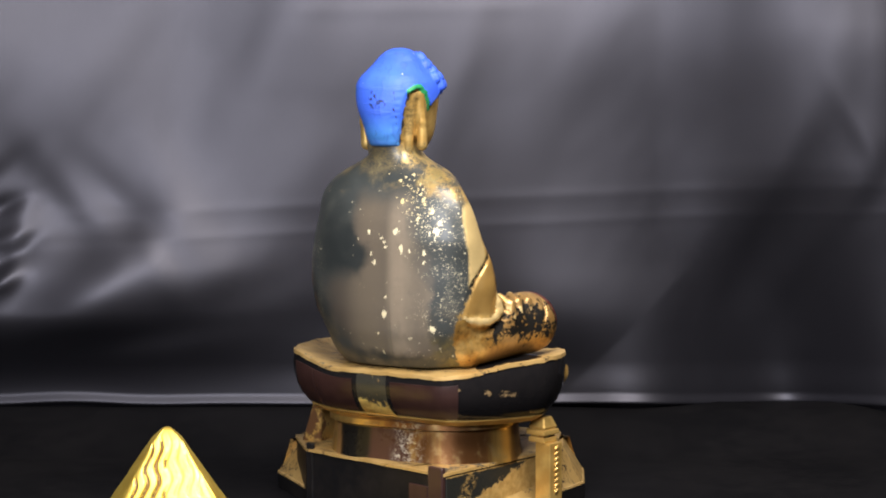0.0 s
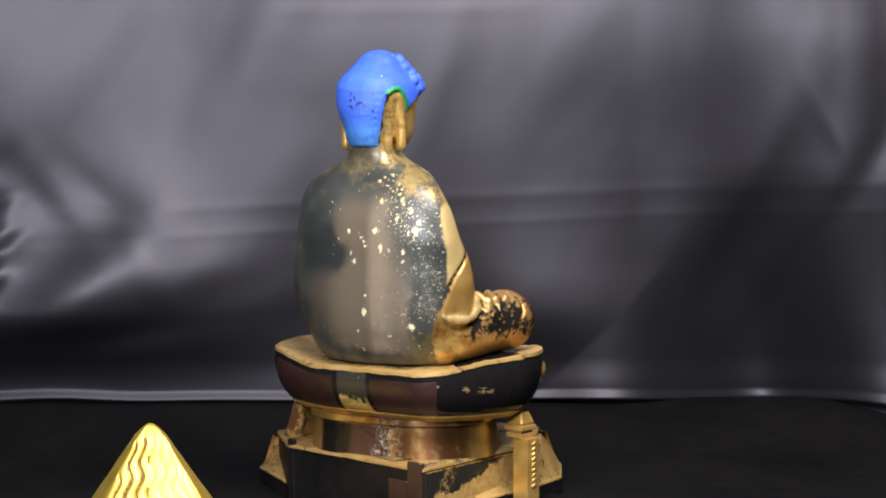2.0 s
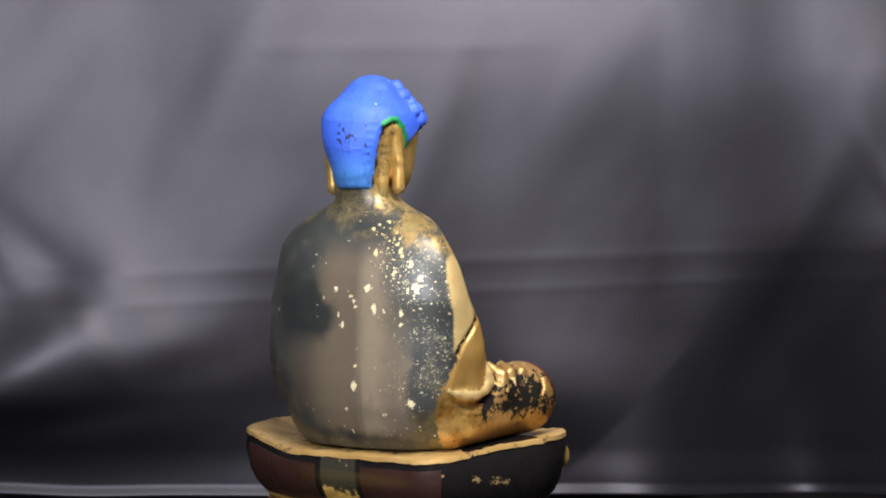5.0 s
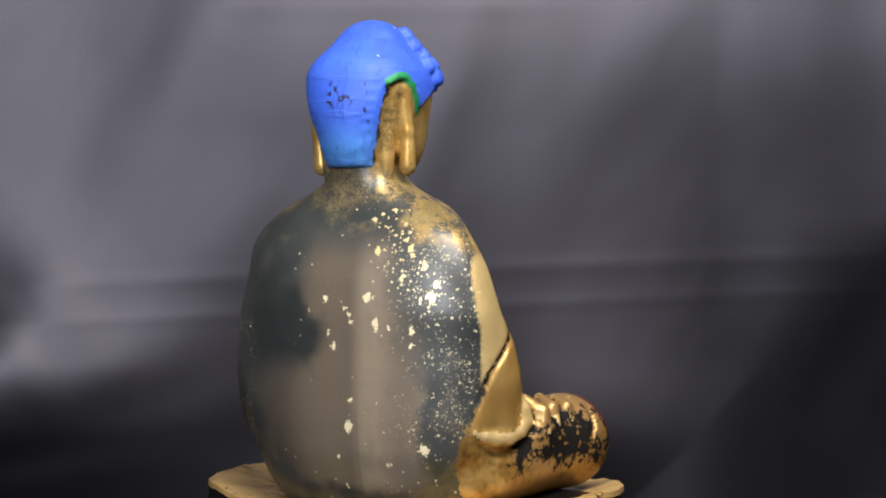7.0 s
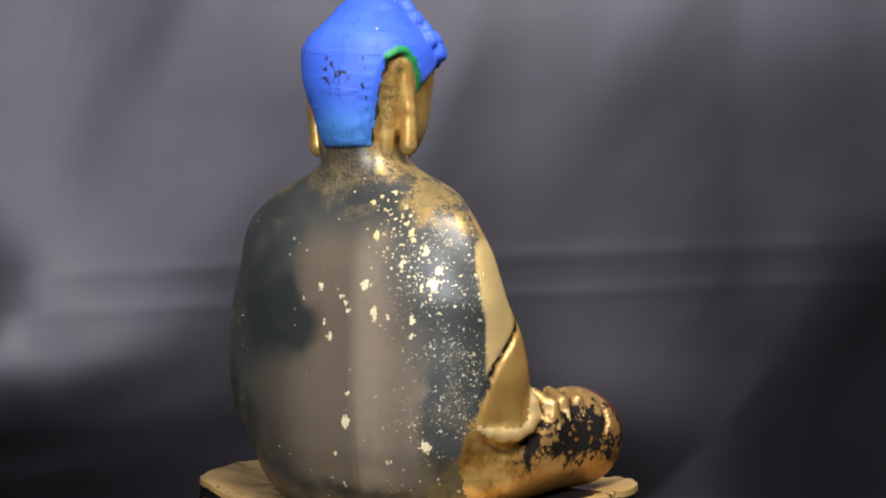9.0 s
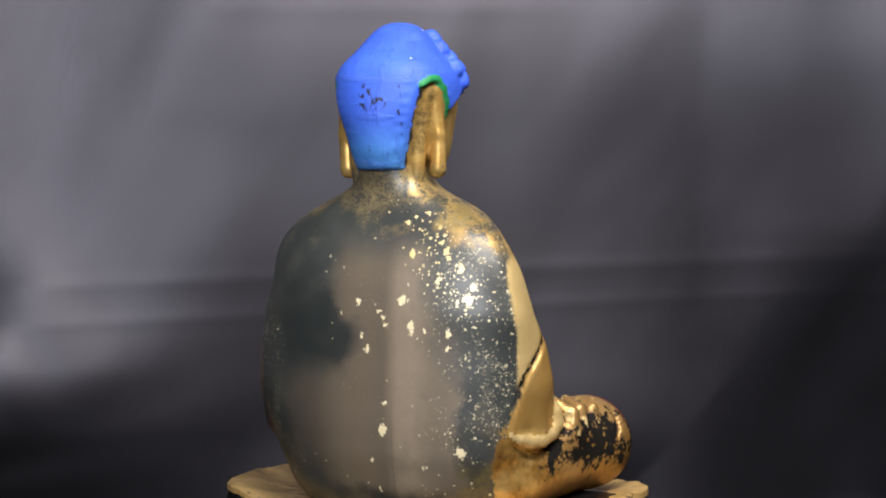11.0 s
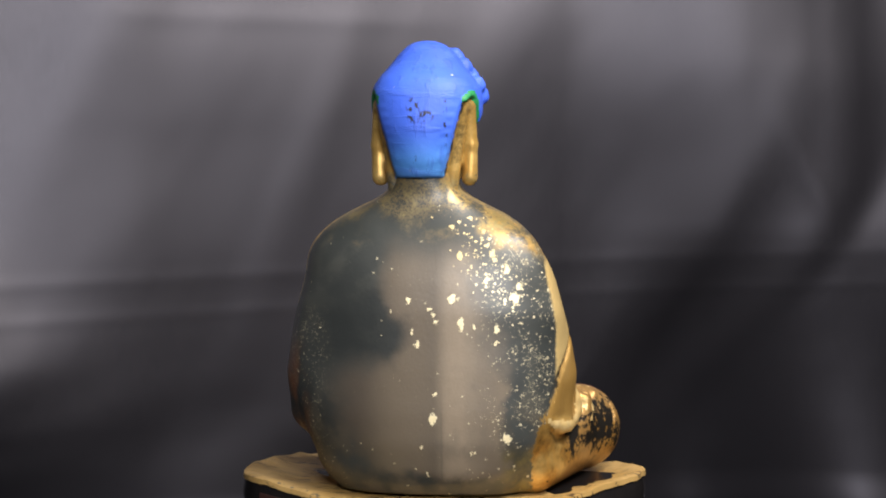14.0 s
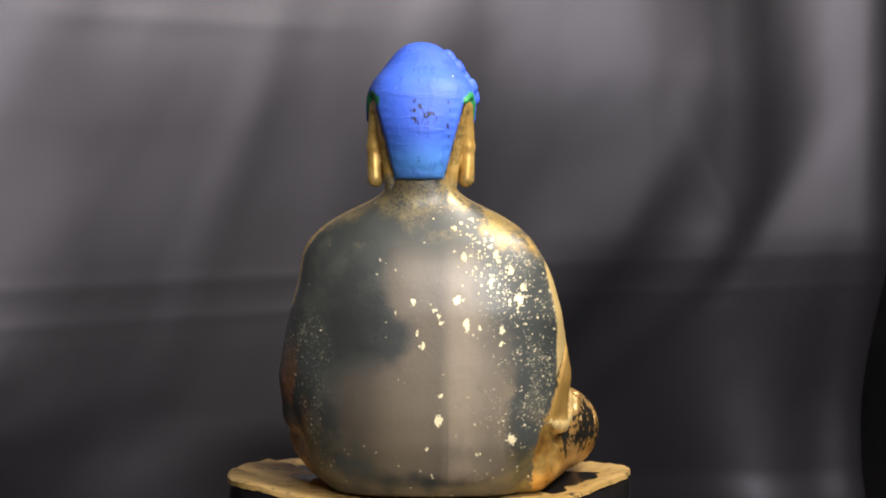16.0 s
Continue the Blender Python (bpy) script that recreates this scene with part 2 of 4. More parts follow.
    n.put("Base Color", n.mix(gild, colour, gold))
    shine = n.mul(gild, n.math("SUBTRACT", 1.0, n.math("MAXIMUM", bare, red)))
    n.put("Metallic", n.math("MAXIMUM", n.mul(shine, 0.58), n.mul(leaf, 0.2)))
    n.put("Specular IOR Level", n.blend(gild, 0.62, n.blend(bare, 0.5, 0.08)))
    n.put("Roughness", n.add(n.blend(gild, n.blend(patch, 0.40, 0.40), n.blend(bare, 0.37, 0.62)), n.mul(n.add(fine, -0.5), 0.25)))
    n.bump(n.add(n.mul(mid, 0.5), n.add(n.mul(fine, 0.2), n.mul(leaf, 0.5))), 0.35, 0.0006)
    return n.mat


def hair_paint():
    n = Net("blue_pigment", 0.62)
    u, v, z = n.axes()
    big, mid, fine = n.noise(30, 3), n.noise(110, 4), n.noise(420, 3)
    colour = n.mix(n.step(big, 0.3, 0.7), (0.026, 0.085, 0.56), (0.045, 0.13, 0.68))
    colour = n.mix(n.step(z, 1.92, 1.74), colour, (0.055, 0.22, 0.58))
    grain = n.step(n.noise(260, 3, stretch=(1, 1, 0.12)), 0.52, 0.68)
    colour = n.mix(n.mul(grain, 0.34), colour, (0.02, 0.05, 0.36))
    strokes = n.step(n.noise(150, 4, stretch=(0.25, 0.6, 1.6)), 0.53, 0.66)
    colour = n.mix(n.mul(strokes, 0.28), colour, (0.07, 0.15, 0.62))
    colour = n.mix(n.mul(n.flecks(700, 0.012, 0.4), 0.7), colour, (0.45, 0.45, 0.42))
    # scratches through to the lacquer
    ink = (0.008, 0.010, 0.02)
    for pu, pz, ru, rz, low in ((-0.035, 1.965, 0.026, 0.050, 0.495), (0.012, 1.945, 0.030, 0.022, 0.49), (-0.01, 1.89, 0.010, 0.05, 0.55), (0.078, 1.93, 0.007, 0.10, 0.50), (-0.03, 1.80, 0.007, 0.03, 0.5)):
        du, dz = n.mul(n.add(u, -pu), 1.0 / ru), n.mul(n.add(z, -pz), 1.0 / rz)
        near = n.step(n.add(n.mul(du, du), n.mul(dz, dz)), 1.3, 0.3)
        scratch = n.step(n.add(n.mul(n.noise(520, 3, stretch=(1.5, 1.5, 0.8)), 0.75), n.mul(fine, 0.25)), low + 0.03, low + 0.06)
        colour = n.mix(n.mul(n.mul(near, scratch), n.step(v, -0.05, -0.10)), colour, ink)
    n.put("Base Color", colour)
    n.bump(n.add(mid, n.add(n.mul(fine, 0.4), n.add(n.mul(strokes, 0.4), n.mul(grain, 0.4)))), 0.45, 0.0007)
    return n.mat


def plain(name, colour, other, rough, metal=0.0, scale=60, bump=0.2, spec=0.5):
    n = Net(name, rough, metal)
    n.put("Specular IOR Level", spec)
    mid, fine = n.noise(scale, 5), n.noise(scale * 7, 3)
    n.put("Base Color", n.mix(n.step(n.add(n.mul(mid, 0.7), n.mul(fine, 0.3)), 0.35, 0.65), colour, other))
    n.put("Roughness", n.add(rough, n.mul(n.add(fine, -0.5), 0.2)))
    n.bump(n.add(mid, n.mul(fine, 0.4)), bump, 0.0006)
    return n.mat


def worn_gilding(name, amount, under=LACQUER, pale=GOLD):
    """Gold leaf over lacquer; amount: how much of it is left."""
    n = Net(name, 0.4)
    mid, fine = n.noise(45, 5), n.noise(300, 3)
    left = n.step(n.add(n.mul(mid, 0.62), n.add(n.mul(fine, 0.18), n.mul(n.noise(130, 4), 0.2))), 0.985 - amount, 1.025 - amount)
    gold = n.mix(n.step(n.noise(120, 4), 0.3, 0.7), pale, GOLD_DEEP)
    n.put("Base Color", n.mix(left, under, gold))
    n.put("Metallic", n.mul(left, 0.55))
    n.put("Roughness", n.blend(left, 0.16, 0.32))
    n.bump(n.add(n.mul(fine, 0.4), n.mul(left, 0.4)), 0.3, 0.0006)
    return n.mat


def cracked_gilding():
    n = Net("tan_gilding", 0.45)
    mid, fine, grain = n.noise(60, 5), n.noise(500, 3), n.noise(70, 4, stretch=(0.35, 1.6, 1.0))
    colour = n.mix(n.step(mid, 0.3, 0.7), (0.57, 0.375, 0.145), (0.43, 0.265, 0.085))
    colour = n.mix(n.mul(n.step(n.math("ABSOLUTE", n.add(grain, -0.5)), 0.016, 0.006), n.step(mid, 0.40, 0.50)), colour, (0.05, 0.03, 0.02))
    bare = n.step(n.add(n.mul(n.noise(38, 5), 0.75), n.mul(fine, 0.25)), 0.61, 0.64)
    colour = n.mix(bare, colour, (0.045, 0.045, 0.038))
    n.put("Base Color", colour)
    n.put("Metallic", n.mul(n.math("SUBTRACT", 1.0, bare), 0.35))
    n.bump(n.add(mid, n.add(n.mul(fine, 0.4), n.mul(grain, 0.5))), 0.4, 0.0007)
    return n.mat


def drum_paint():
    n = Net("drum_gilding", 0.3)
    u, _, z = n.axes()
    streak, mid, fine = n.noise(38, 4, stretch=(1, 1, 0.12)), n.noise(130, 4), n.noise(1500, 3)
    edge = n.add(u, n.add(n.mul(n.add(streak, -0.5), 0.30), n.mul(n.add(mid, -0.5), 0.16)))
    cover = n.math("MAXIMUM", n.step(edge, 0.10, 0.16), n.mul(n.step(u, -0.37, -0.39), n.step(u, -0.47, -0.45)))
    cover = n.math("MAXIMUM", cover, n.step(z, 0.255, 0.275))
    # upright reflection streaks, painted into the gold's colour
    gold = n.mix(n.step(streak, 0.38, 0.62), (0.58, 0.36, 0.10), (0.16, 0.07, 0.025))
    gold = n.mix(n.mul(n.step(mid, 0.5, 0.7), 0.6), gold, (0.36, 0.25, 0.11))
    bare = n.mix(n.step(n.add(u, n.mul(n.add(streak, -0.5), 0.5)), -0.17, -0.11), (0.008, 0.007, 0.006), (0.050, 0.022, 0.016))
    bare = n.mix(n.step(n.add(u, n.mul(n.add(streak, -0.5), 0.4)), -0.33, -0.38), bare, (0.16, 0.085, 0.03))
    colour = n.mix(cover, bare, gold)
    near = n.step(n.math("ABSOLUTE", n.add(n.add(u, n.mul(n.add(mid, -0.5), 0.2)), -0.10)), 0.11, 0.03)
    flake = n.mul(near, n.step(n.add(n.mul(fine, 0.6), n.mul(n.noise(420, 3), 0.4)), 0.50, 0.56))
    colour = n.mix(n.mul(flake, 0.7), colour, (0.55, 0.51, 0.43))
    n.put("Base Color", colour)
    n.put("Metallic", n.mul(cover, 0.8))
    n.put("Specular IOR Level", n.blend(cover, 0.2, 0.5))
    n.put("Roughness", n.add(n.blend(cover, 0.30, 0.34), n.mul(n.add(mid, -0.5), 0.3)))
    n.bump(n.add(mid, n.mul(fine, 0.4)), 0.3, 0.0008)
    return n.mat


def seat_paint():
    """Black lacquer with a few small chips through to the leaf."""
    n = Net("seat_lacquer", 0.14)
    u, v, z = n.axes()
    mid, fine = n.noise(190, 4), n.noise(900, 3)
    chips = n.step(n.add(n.mul(mid, 0.6), n.mul(fine, 0.4)), 0.69, 0.71)
    for pu, pz, ru, rz in ((0.62, SEAT_CHIP, 0.034, 0.020), (0.56, SEAT_CHIP + 0.012, 0.013, 0.012), (0.44, SEAT_CHIP + 0.03, 0.012, 0.012)):
        du, dz = n.mul(n.add(u, -pu), 1 / ru), n.mul(n.add(z, -pz), 1 / rz)
        d = n.math("SQRT", n.add(n.mul(du, du), n.mul(dz, dz)))
        chips = n.math("MAXIMUM", chips, n.mul(n.step(n.add(d, n.add(n.mul(n.add(mid, -0.5), 3.0), n.mul(n.add(fine, -0.5), 4.0))), 0.8, 0.6), n.step(v, 0.05, 0.0)))
    n.put("Base Color", n.mix(chips, n.mix(mid, (0.006, 0.006, 0.007), (0.014, 0.012, 0.012)), (0.26, 0.17, 0.08)))
    n.put("Specular IOR Level", 0.26)
    n.put("Roughness", n.add(n.blend(chips, 0.13, 0.5), n.mul(n.add(mid, -0.5), 0.12)))
    n.bump(n.add(mid, n.mul(chips, -0.6)), 0.12, 0.0006)
    return n.mat


def side_paint():
    """Gilding with one large bare patch along its upper edge."""
    n = Net("side_gilding", 0.4)
    _, v, z = n.axes()
    big, mid, fine = n.noise(70, 4), n.noise(260, 4, rough=0.65), n.noise(900, 3)
    low = n.step(v, -0.20, 0.34, -0.075, 0.045)
    low = n.add(low, n.step(v, 0.30, 0.42, 0.0, 0.10))
    rough = n.add(n.mul(n.add(big, -0.5), 0.17), n.mul(n.add(mid, -0.5), 0.10))
    bare = n.step(n.add(n.math("SUBTRACT", z, low), rough), -0.004, 0.004)
    bare = n.mul(bare, n.step(n.add(z, n.mul(n.add(mid, -0.5), 0.03)), 0.072, 0.064))
    scrape = n.mul(n.step(n.math("ABSOLUTE", n.add(n.add(v, n.mul(z, -0.6)), 0.12)), 0.07, 0.02), n.step(n.add(n.mul(mid, 0.6), n.mul(fine, 0.4)), 0.50, 0.56))
    bare = n.mul(bare, n.math("SUBTRACT", 1.0, n.mul(scrape, 0.7)))
    specks = n.mul(n.flecks(420, 0.10, 0.36), n.step(v, 0.2, -0.1))
    bare = n.math("MAXIMUM", bare, specks)
    gold = n.mix(n.step(mid, 0.35, 0.65), (0.66, 0.43, 0.15), (0.50, 0.30, 0.09))
    n.put("Base Color", n.mix(bare, gold, n.mix(fine, (0.012, 0.012, 0.011), (0.026, 0.026, 0.022))))
    n.put("Metallic", n.mul(n.math("SUBTRACT", 1.0, bare), 0.4))
    n.put("Roughness", n.blend(bare, 0.36, 0.28))
    n.bump(n.add(n.mul(fine, 0.4), n.mul(bare, -0.8)), 0.5, 0.0008)
    return n.mat


def layered_leaf(name, under, gold, low, high, amount, more=0.0):
    """Gold leaf that thins out from one height to another."""
    n = Net(name, 0.4)
    z = n.axes()[2]
    mid, fine = n.noise(60, 5), n.noise(420, 4)
    field = n.add(n.add(n.mul(mid, 0.55), n.mul(fine, 0.45)), n.step(z, low, high, amount + more, more - amount))
    left = n.step(field, 0.49, 0.53)
    n.put("Base Color", n.mix(left, n.mix(fine, under, tuple(c * 0.5 for c in under)), n.mix(n.step(n.noise(150, 4), 0.35, 0.65), gold, GOLD_DEEP)))
    n.put("Metallic", n.mul(left, 0.4))
    n.put("Roughness", n.blend(left, 0.30, 0.34))
    n.bump(n.add(n.mul(fine, 0.6), n.mul(left, 0.6)), 0.5, 0.0009)
    return n.mat


def cloth_paint():
    n = Net("black_satin", 0.5)
    grain = n.noise(700, 2, stretch=(1, 1, 0.25))
    soft = n.noise(9, 3)
    n.put("Base Color", n.mix(n.step(soft, 0.3, 0.7), (0.0065, 0.0062, 0.0080), (0.0095, 0.0092, 0.0115)))
    n.put("Roughness", n.add(0.50, n.mul(n.add(grain, -0.5), 0.08)))
    n.put("Specular IOR Level", 0.76)
    n.put("Specular Tint", (0.86, 0.84, 1.0, 1))
    n.bump(grain, 0.015, 0.0004)
    return n.mat


# leaf spots on the back: across, height, radius
SPOTS = [(0.112, 1.306, 0.026), (0.142, 1.222, 0.025), (0.145, 1.20, 0.016), (-0.046, 1.296, 0.017), (0.033, 1.266, 0.011), (0.048, 1.245, 0.013),
         (0.053, 1.222, 0.011), (-0.010, 1.143, 0.020), (-0.026, 1.187, 0.013), (0.192, 1.207, 0.011), (0.267, 1.198, 0.022), (0.268, 1.148, 0.015),
         (0.33, 1.307, 0.030), (0.34, 1.347, 0.022), (0.132, 1.455, 0.021), (0.30, 1.406, 0.022), (0.231, 1.366, 0.020), (0.25, 1.465, 0.022),
         (0.044, 0.879, 0.032), (0.303, 0.81, 0.032), (0.001, 0.78, 0.011), (0.184, 0.76, 0.010), (0.025, 0.681, 0.011), (0.054, 0.969, 0.012), (-0.105, 1.26, 0.009)]
PAINT, HAIR = statue_paint(), hair_paint()
EDGE = plain("pale_gold", (0.80, 0.60, 0.29), (0.62, 0.42, 0.16), 0.36, 0.45, scale=120, bump=0.25)
LINE = plain("dark_line", (0.016, 0.016, 0.018), (0.03, 0.027, 0.024), 0.6, scale=150, spec=0.15)
GREEN = plain("green_pigment", (0.01, 0.17, 0.05), (0.015, 0.24, 0.08), 0.6, scale=150)
TAN = cracked_gilding()
BLACK = plain("black_lacquer", (0.006, 0.006, 0.007), (0.014, 0.012, 0.012), 0.34, scale=40, bump=0.05, spec=0.14)
PANEL = plain("red_brown_lacquer", (0.022, 0.009, 0.008), (0.044, 0.020, 0.017), 0.34, scale=22, bump=0.05)
DRUM = drum_paint()
SIDE = side_paint()
POST = worn_gilding("post_gilding", 0.72, (0.22, 0.11, 0.03), (0.62, 0.40, 0.12))
BRACKET = worn_gilding("bracket_gilding", 0.51, (0.10, 0.048, 0.022), (0.52, 0.34, 0.12))
TAB = layered_leaf("tab_leaf", (0.040, 0.038, 0.030), (0.85, 0.62, 0.18), 0.32, 0.54, 0.115)
SEAT_CHIP = 0.48
SEAT_BLACK = seat_paint()
BRASS = plain("bright_gold", (0.84, 0.62, 0.13), (0.76, 0.50, 0.08), 0.42, 0.75, scale=80, bump=0.25)
BRONZE = plain("groove_bronze", (0.20, 0.11, 0.03), (0.12, 0.06, 0.015), 0.4, 0.4, scale=150, bump=0.2)
CLOTH = cloth_paint()
BOARD = plain("black_board", (0.0050, 0.0048, 0.0056), (0.0082, 0.0076, 0.0084), 0.62, scale=12, bump=0.06, spec=0.04)
ROOM = plain("dim_wall", (0.30, 0.30, 0.31), (0.34, 0.34, 0.35), 0.8, scale=3)


# ---- helpers for the plan ----
def link_mesh(name, verts, faces, material, parent=None, smooth=True):
    me = bpy.data.meshes.new(name)
    me.from_pydata([tuple(float(c) for c in p) for p in verts], [], [tuple(int(i) for i in f) for f in faces])
    me.materials.append(material)
    if smooth:
        me.polygons.foreach_set("use_smooth", [True] * len(me.polygons))
    me.update()
    ob = new(name, me)
    ob.parent = parent
    return ob


def part(name, bm, material, parent, label="", smooth=False):
    me = bpy.data.meshes.new(name)
    bm.normal_update()
    bm.to_mesh(me)
    bm.free()
    me.materials.append(material)
    if smooth:
        me.polygons.foreach_set("use_smooth", [True] * len(me.polygons))
    ob = new(name, me)
    ob.parent = parent
    return tagged(ob, label)


def bevel(bm, width, segments=2):
    edges = [e for e in bm.edges if len(e.link_faces) == 2 and e.calc_face_angle(0) > 0.5]
    bmesh.ops.bevel(bm, geom=edges, offset=width, segments=segments, profile=0.6, affect="EDGES")
    return bm


def box(bm, x0, x1, y0, y1, z0, z1):
    m = Matrix.Translation(((x0 + x1) / 2, (y0 + y1) / 2, (z0 + z1) / 2)) @ Matrix.Diagonal((x1 - x0, y1 - y0, z1 - z0, 1))
    bmesh.ops.create_cube(bm, size=1, matrix=m)
    return bm


# ---- the setting ----
TABLE = -0.22  # height of the black board, in decimetres
BACK = 2.42


def smooth01(x):
    x = np.clip(x, 0, 1)
    return x * x * (3 - 2 * x)


def crease(d, width):
    """A ridge across a line, d decimetres from it."""
    return np.exp(-((d / width) ** 2))


BOW = 0.035


def relief(x, z):
    """How far the hanging cloth comes forward, in decimetres."""
    r = 0.04 * np.sin(x * 1.1 + 0.4 + 0.25 * z) + 0.02 * np.sin(x * 2.3 + 1.0 - 0.5 * z)
    line = 1.30 + 0.035 * x
    r += 0.0018 * crease(z - line, 0.035) + 0.0016 * crease(z - line + 0.17, 0.03)
    r += 0.002 * crease(z - 2.52 - 0.01 * x, 0.05) * smooth01((x + 1.2) / 0.8) * smooth01((1.2 - x) / 0.8)
    r -= 0.0013 * crease(z - line + 0.09, 0.08)
    # below the crease the cloth swings back towards its foot
    r += 0.025 * smooth01((z - 0.10) / 0.75) + 0.05 * smooth01((z - 0.1) / 1.6)
    r += 0.06 * smooth01((z - 0.55) / 0.8) * smooth01((x + 0.5) / 1.3) * smooth01((2.6 - x) / 1.4)
    r += BOW * np.minimum(x - 0.6, 0.0) ** 2
    r += 0.05 * smooth01((3.0 - z) / 2.2) * smooth01((0.2 - x) / 1.5)
    r += 0.050 * crease(z - 0.62, 0.40) * smooth01((-0.4 - x) / 1.2)
    r += 0.150 * smooth01((z - 0.55) / 1.0) * smooth01((x - 1.5) / 0.9)
    r -= 0.075 * smooth01((z - 0.05) / 0.8) * smooth01((-0.6 - x) / 1.0)
    r -= 0.035 * smooth01((z - 1.2) / 0.8) * crease(x + 0.1, 1.1)
    r += 0.090 * smooth01((z - 1.5) / 0.9) * smooth01((x - 1.9) / 0.8) * smooth01((3.4 - x) / 0.6)
    for cx, cz, angle, length, width, high in FOLDS:
        a, b = math.cos(math.radians(angle)), math.sin(math.radians(angle))
        along, off = (x - cx) * a + (z - cz) * b, -(x - cx) * b + (z - cz) * a
        r += 0.42 * high * crease(off, width) * crease(along, length)
    return r


def sag(x, z):
    """Its broad sag, waves across by waves up, and the turn of its edge into the corner."""
    r = 0.035 * crease(x - 3.66, 0.14) - 0.5 * smooth01((x - 3.74) / 0.3)
    r = r - 0.03 * np.maximum(x - 1.0, 0.0) ** 2 * smooth01((3.6 - x) / 0.6) * (0.15 + 0.85 * smooth01((z - 0.6) / 1.6))
    r = r - 0.10 * smooth01((x - 2.6) / 1.0) * (1 - smooth01((z - 0.4) / 1.2))
    r = r + 0.07 * smooth01((x - 0.8) / 1.6) * (1 - smooth01((z - 0.3) / 1.0))
    level = z + (1.8 - z) * smooth01((x - 2.0) / 1.5)
    foot = np.maximum(smooth01(z / 0.9), smooth01((x - 0.9) / 0.9))
    for i, row in enumerate(SAG):
        for j, c in enumerate(row):
            r = r + foot * c * np.cos(i * math.pi * (x + 3) / 7) * np.cos(j * math.pi * level / 3.6)
    return r


SAG = [[0.0, -0.042, -0.057, 0.003], [-0.005, 0.208, 0.126, 0.059], [0.048, -0.083, -0.089, -0.042], [-0.049, 0.002, 0.054, 0.031],
       [-0.026, 0.053, -0.02, 0.003], [-0.015, -0.124, -0.042, -0.011]]
FOLDS = [(-2.0, 0.75, 40, 0.6, 0.22, 0.16), (-1.5, 0.55, 20, 0.7, 0.16, -0.10), (-2.3, 1.3, -50, 0.5, 0.15, -0.07), (-1.5, 1.2, -65, 0.6, 0.16, 0.06),
         (-2.75, 1.1, 60, 0.4, 0.10, -0.10), (-2.7, 0.8, 15, 0.3, 0.10, 0.09), (-2.0, 2.2, 60, 0.8, 0.25, 0.05), (-0.9, 2.3, 62, 0.8, 0.2, 0.04),
         (1.1, 2.2, 60, 0.8, 0.25, 0.035), (1.9, 1.7, 60, 0.8, 0.25, -0.05), (2.3, 0.7, 48, 0.7, 0.2, 0.03), (2.9, 1.9, 70, 0.7, 0.2, 0.07),
         (-0.6, 0.5, 10, 0.8, 0.2, -0.06), (2.75, 1.75, -60, 0.3, 0.07, 0.03),
         (2.3, 1.3, 64, 0.9, 0.24, -0.04), (2.6, 1.1, 62, 0.8, 0.14, 0.03), (2.2, 1.3, 66, 0.7, 0.09, 0.02), (2.9, 1.4, 58, 0.6, 0.10, -0.03),
         (-2.55, 0.95, 75, 0.35, 0.07, 0.05), (-2.8, 1.35, 40, 0.3, 0.07, -0.06), (-1.75, 0.42, 8, 0.7, 0.10, -0.07), (0.2, 1.9, 70, 0.8, 0.12, 0.02),
         (-1.88, 1.27, -47, 0.42, 0.13, -0.065), (-1.62, 0.90, -60, 0.30, 0.10, 0.05), (-2.62, 1.28, 25, 0.16, 0.05, -0.05), (-2.60, 1.08, 20, 0.18, 0.05, 0.05),
         (2.25, 1.45, 57, 0.9, 0.22, 0.08), (-2.60, 0.93, 35, 0.18, 0.05, -0.06), (-2.62, 0.80, 30, 0.15, 0.05, 0.05)]
LEFT, RIGHT = -2.95, 4.0


def cloth_sheet():
    """It lies on the board for a hand's width, rolls up over a ridge and hangs at the back."""
    xs = np.linspace(LEFT, RIGHT, 300)
    verts = []
    zs = np.concatenate([np.linspace(TABLE + 0.005, -0.06, 10), np.linspace(-0.05, 0.4, 60), np.linspace(0.42, 5.2, 230)])
    for z in zs:
        roll = 0.030 * (1 - smooth01((z + 0.022) / 0.070)) + 0.024 * (1 - smooth01((z - 0.03) / 0.22)) - 0.06 * (1 - smooth01((z + 0.06) / 0.045))
        ease = smooth01((z - 0.02) / 0.6)
        crumple = np.array([0.009 * noise.noise((0.8 * x + 1.3 * z, 0.9 * z - 0.4 * x, 1.7)) + 0.0035 * noise.noise((2.6 * x - 1.5 * z, 1.2 * z + 1.3 * x, 5.1))
                            + 0.0008 * noise.noise((7 * x - 3 * z, 4 * z + 2 * x, 9.3)) for x in xs])
        yy = BACK - roll - (relief(xs, z) + crumple) * ease - sag(xs, z)
        wave = (0.004 * np.sin(xs * 1.9) + (0.002 + 0.007 * smooth01((-1.0 - xs) / 1.2)) * np.sin(xs * 5.3 + 1)) * (1 - ease) * smooth01((z - TABLE) / 0.15)
        wave = wave + 0.14 * sag(xs, z) * (1 - ease) * smooth01((3.3 - xs) / 0.5)
        verts += [(x, q, z + w) for x, q, w in zip(xs, yy, wave)]
    rows, w = len(zs), len(xs)
    faces = [(r * w + c, r * w + c + 1, (r + 1) * w + c + 1, (r + 1) * w + c) for r in range(rows - 1) for c in range(w - 1)]
    ob = link_mesh("backdrop", np.array(verts) * K, faces, CLOTH)
    solid = ob.modifiers.new("thickness", "SOLIDIFY")
    solid.thickness = 0.0006
    return tagged(ob, "creased black satin cloth hanging behind the statue", "backdrop", kind="structure")


cloth_sheet()


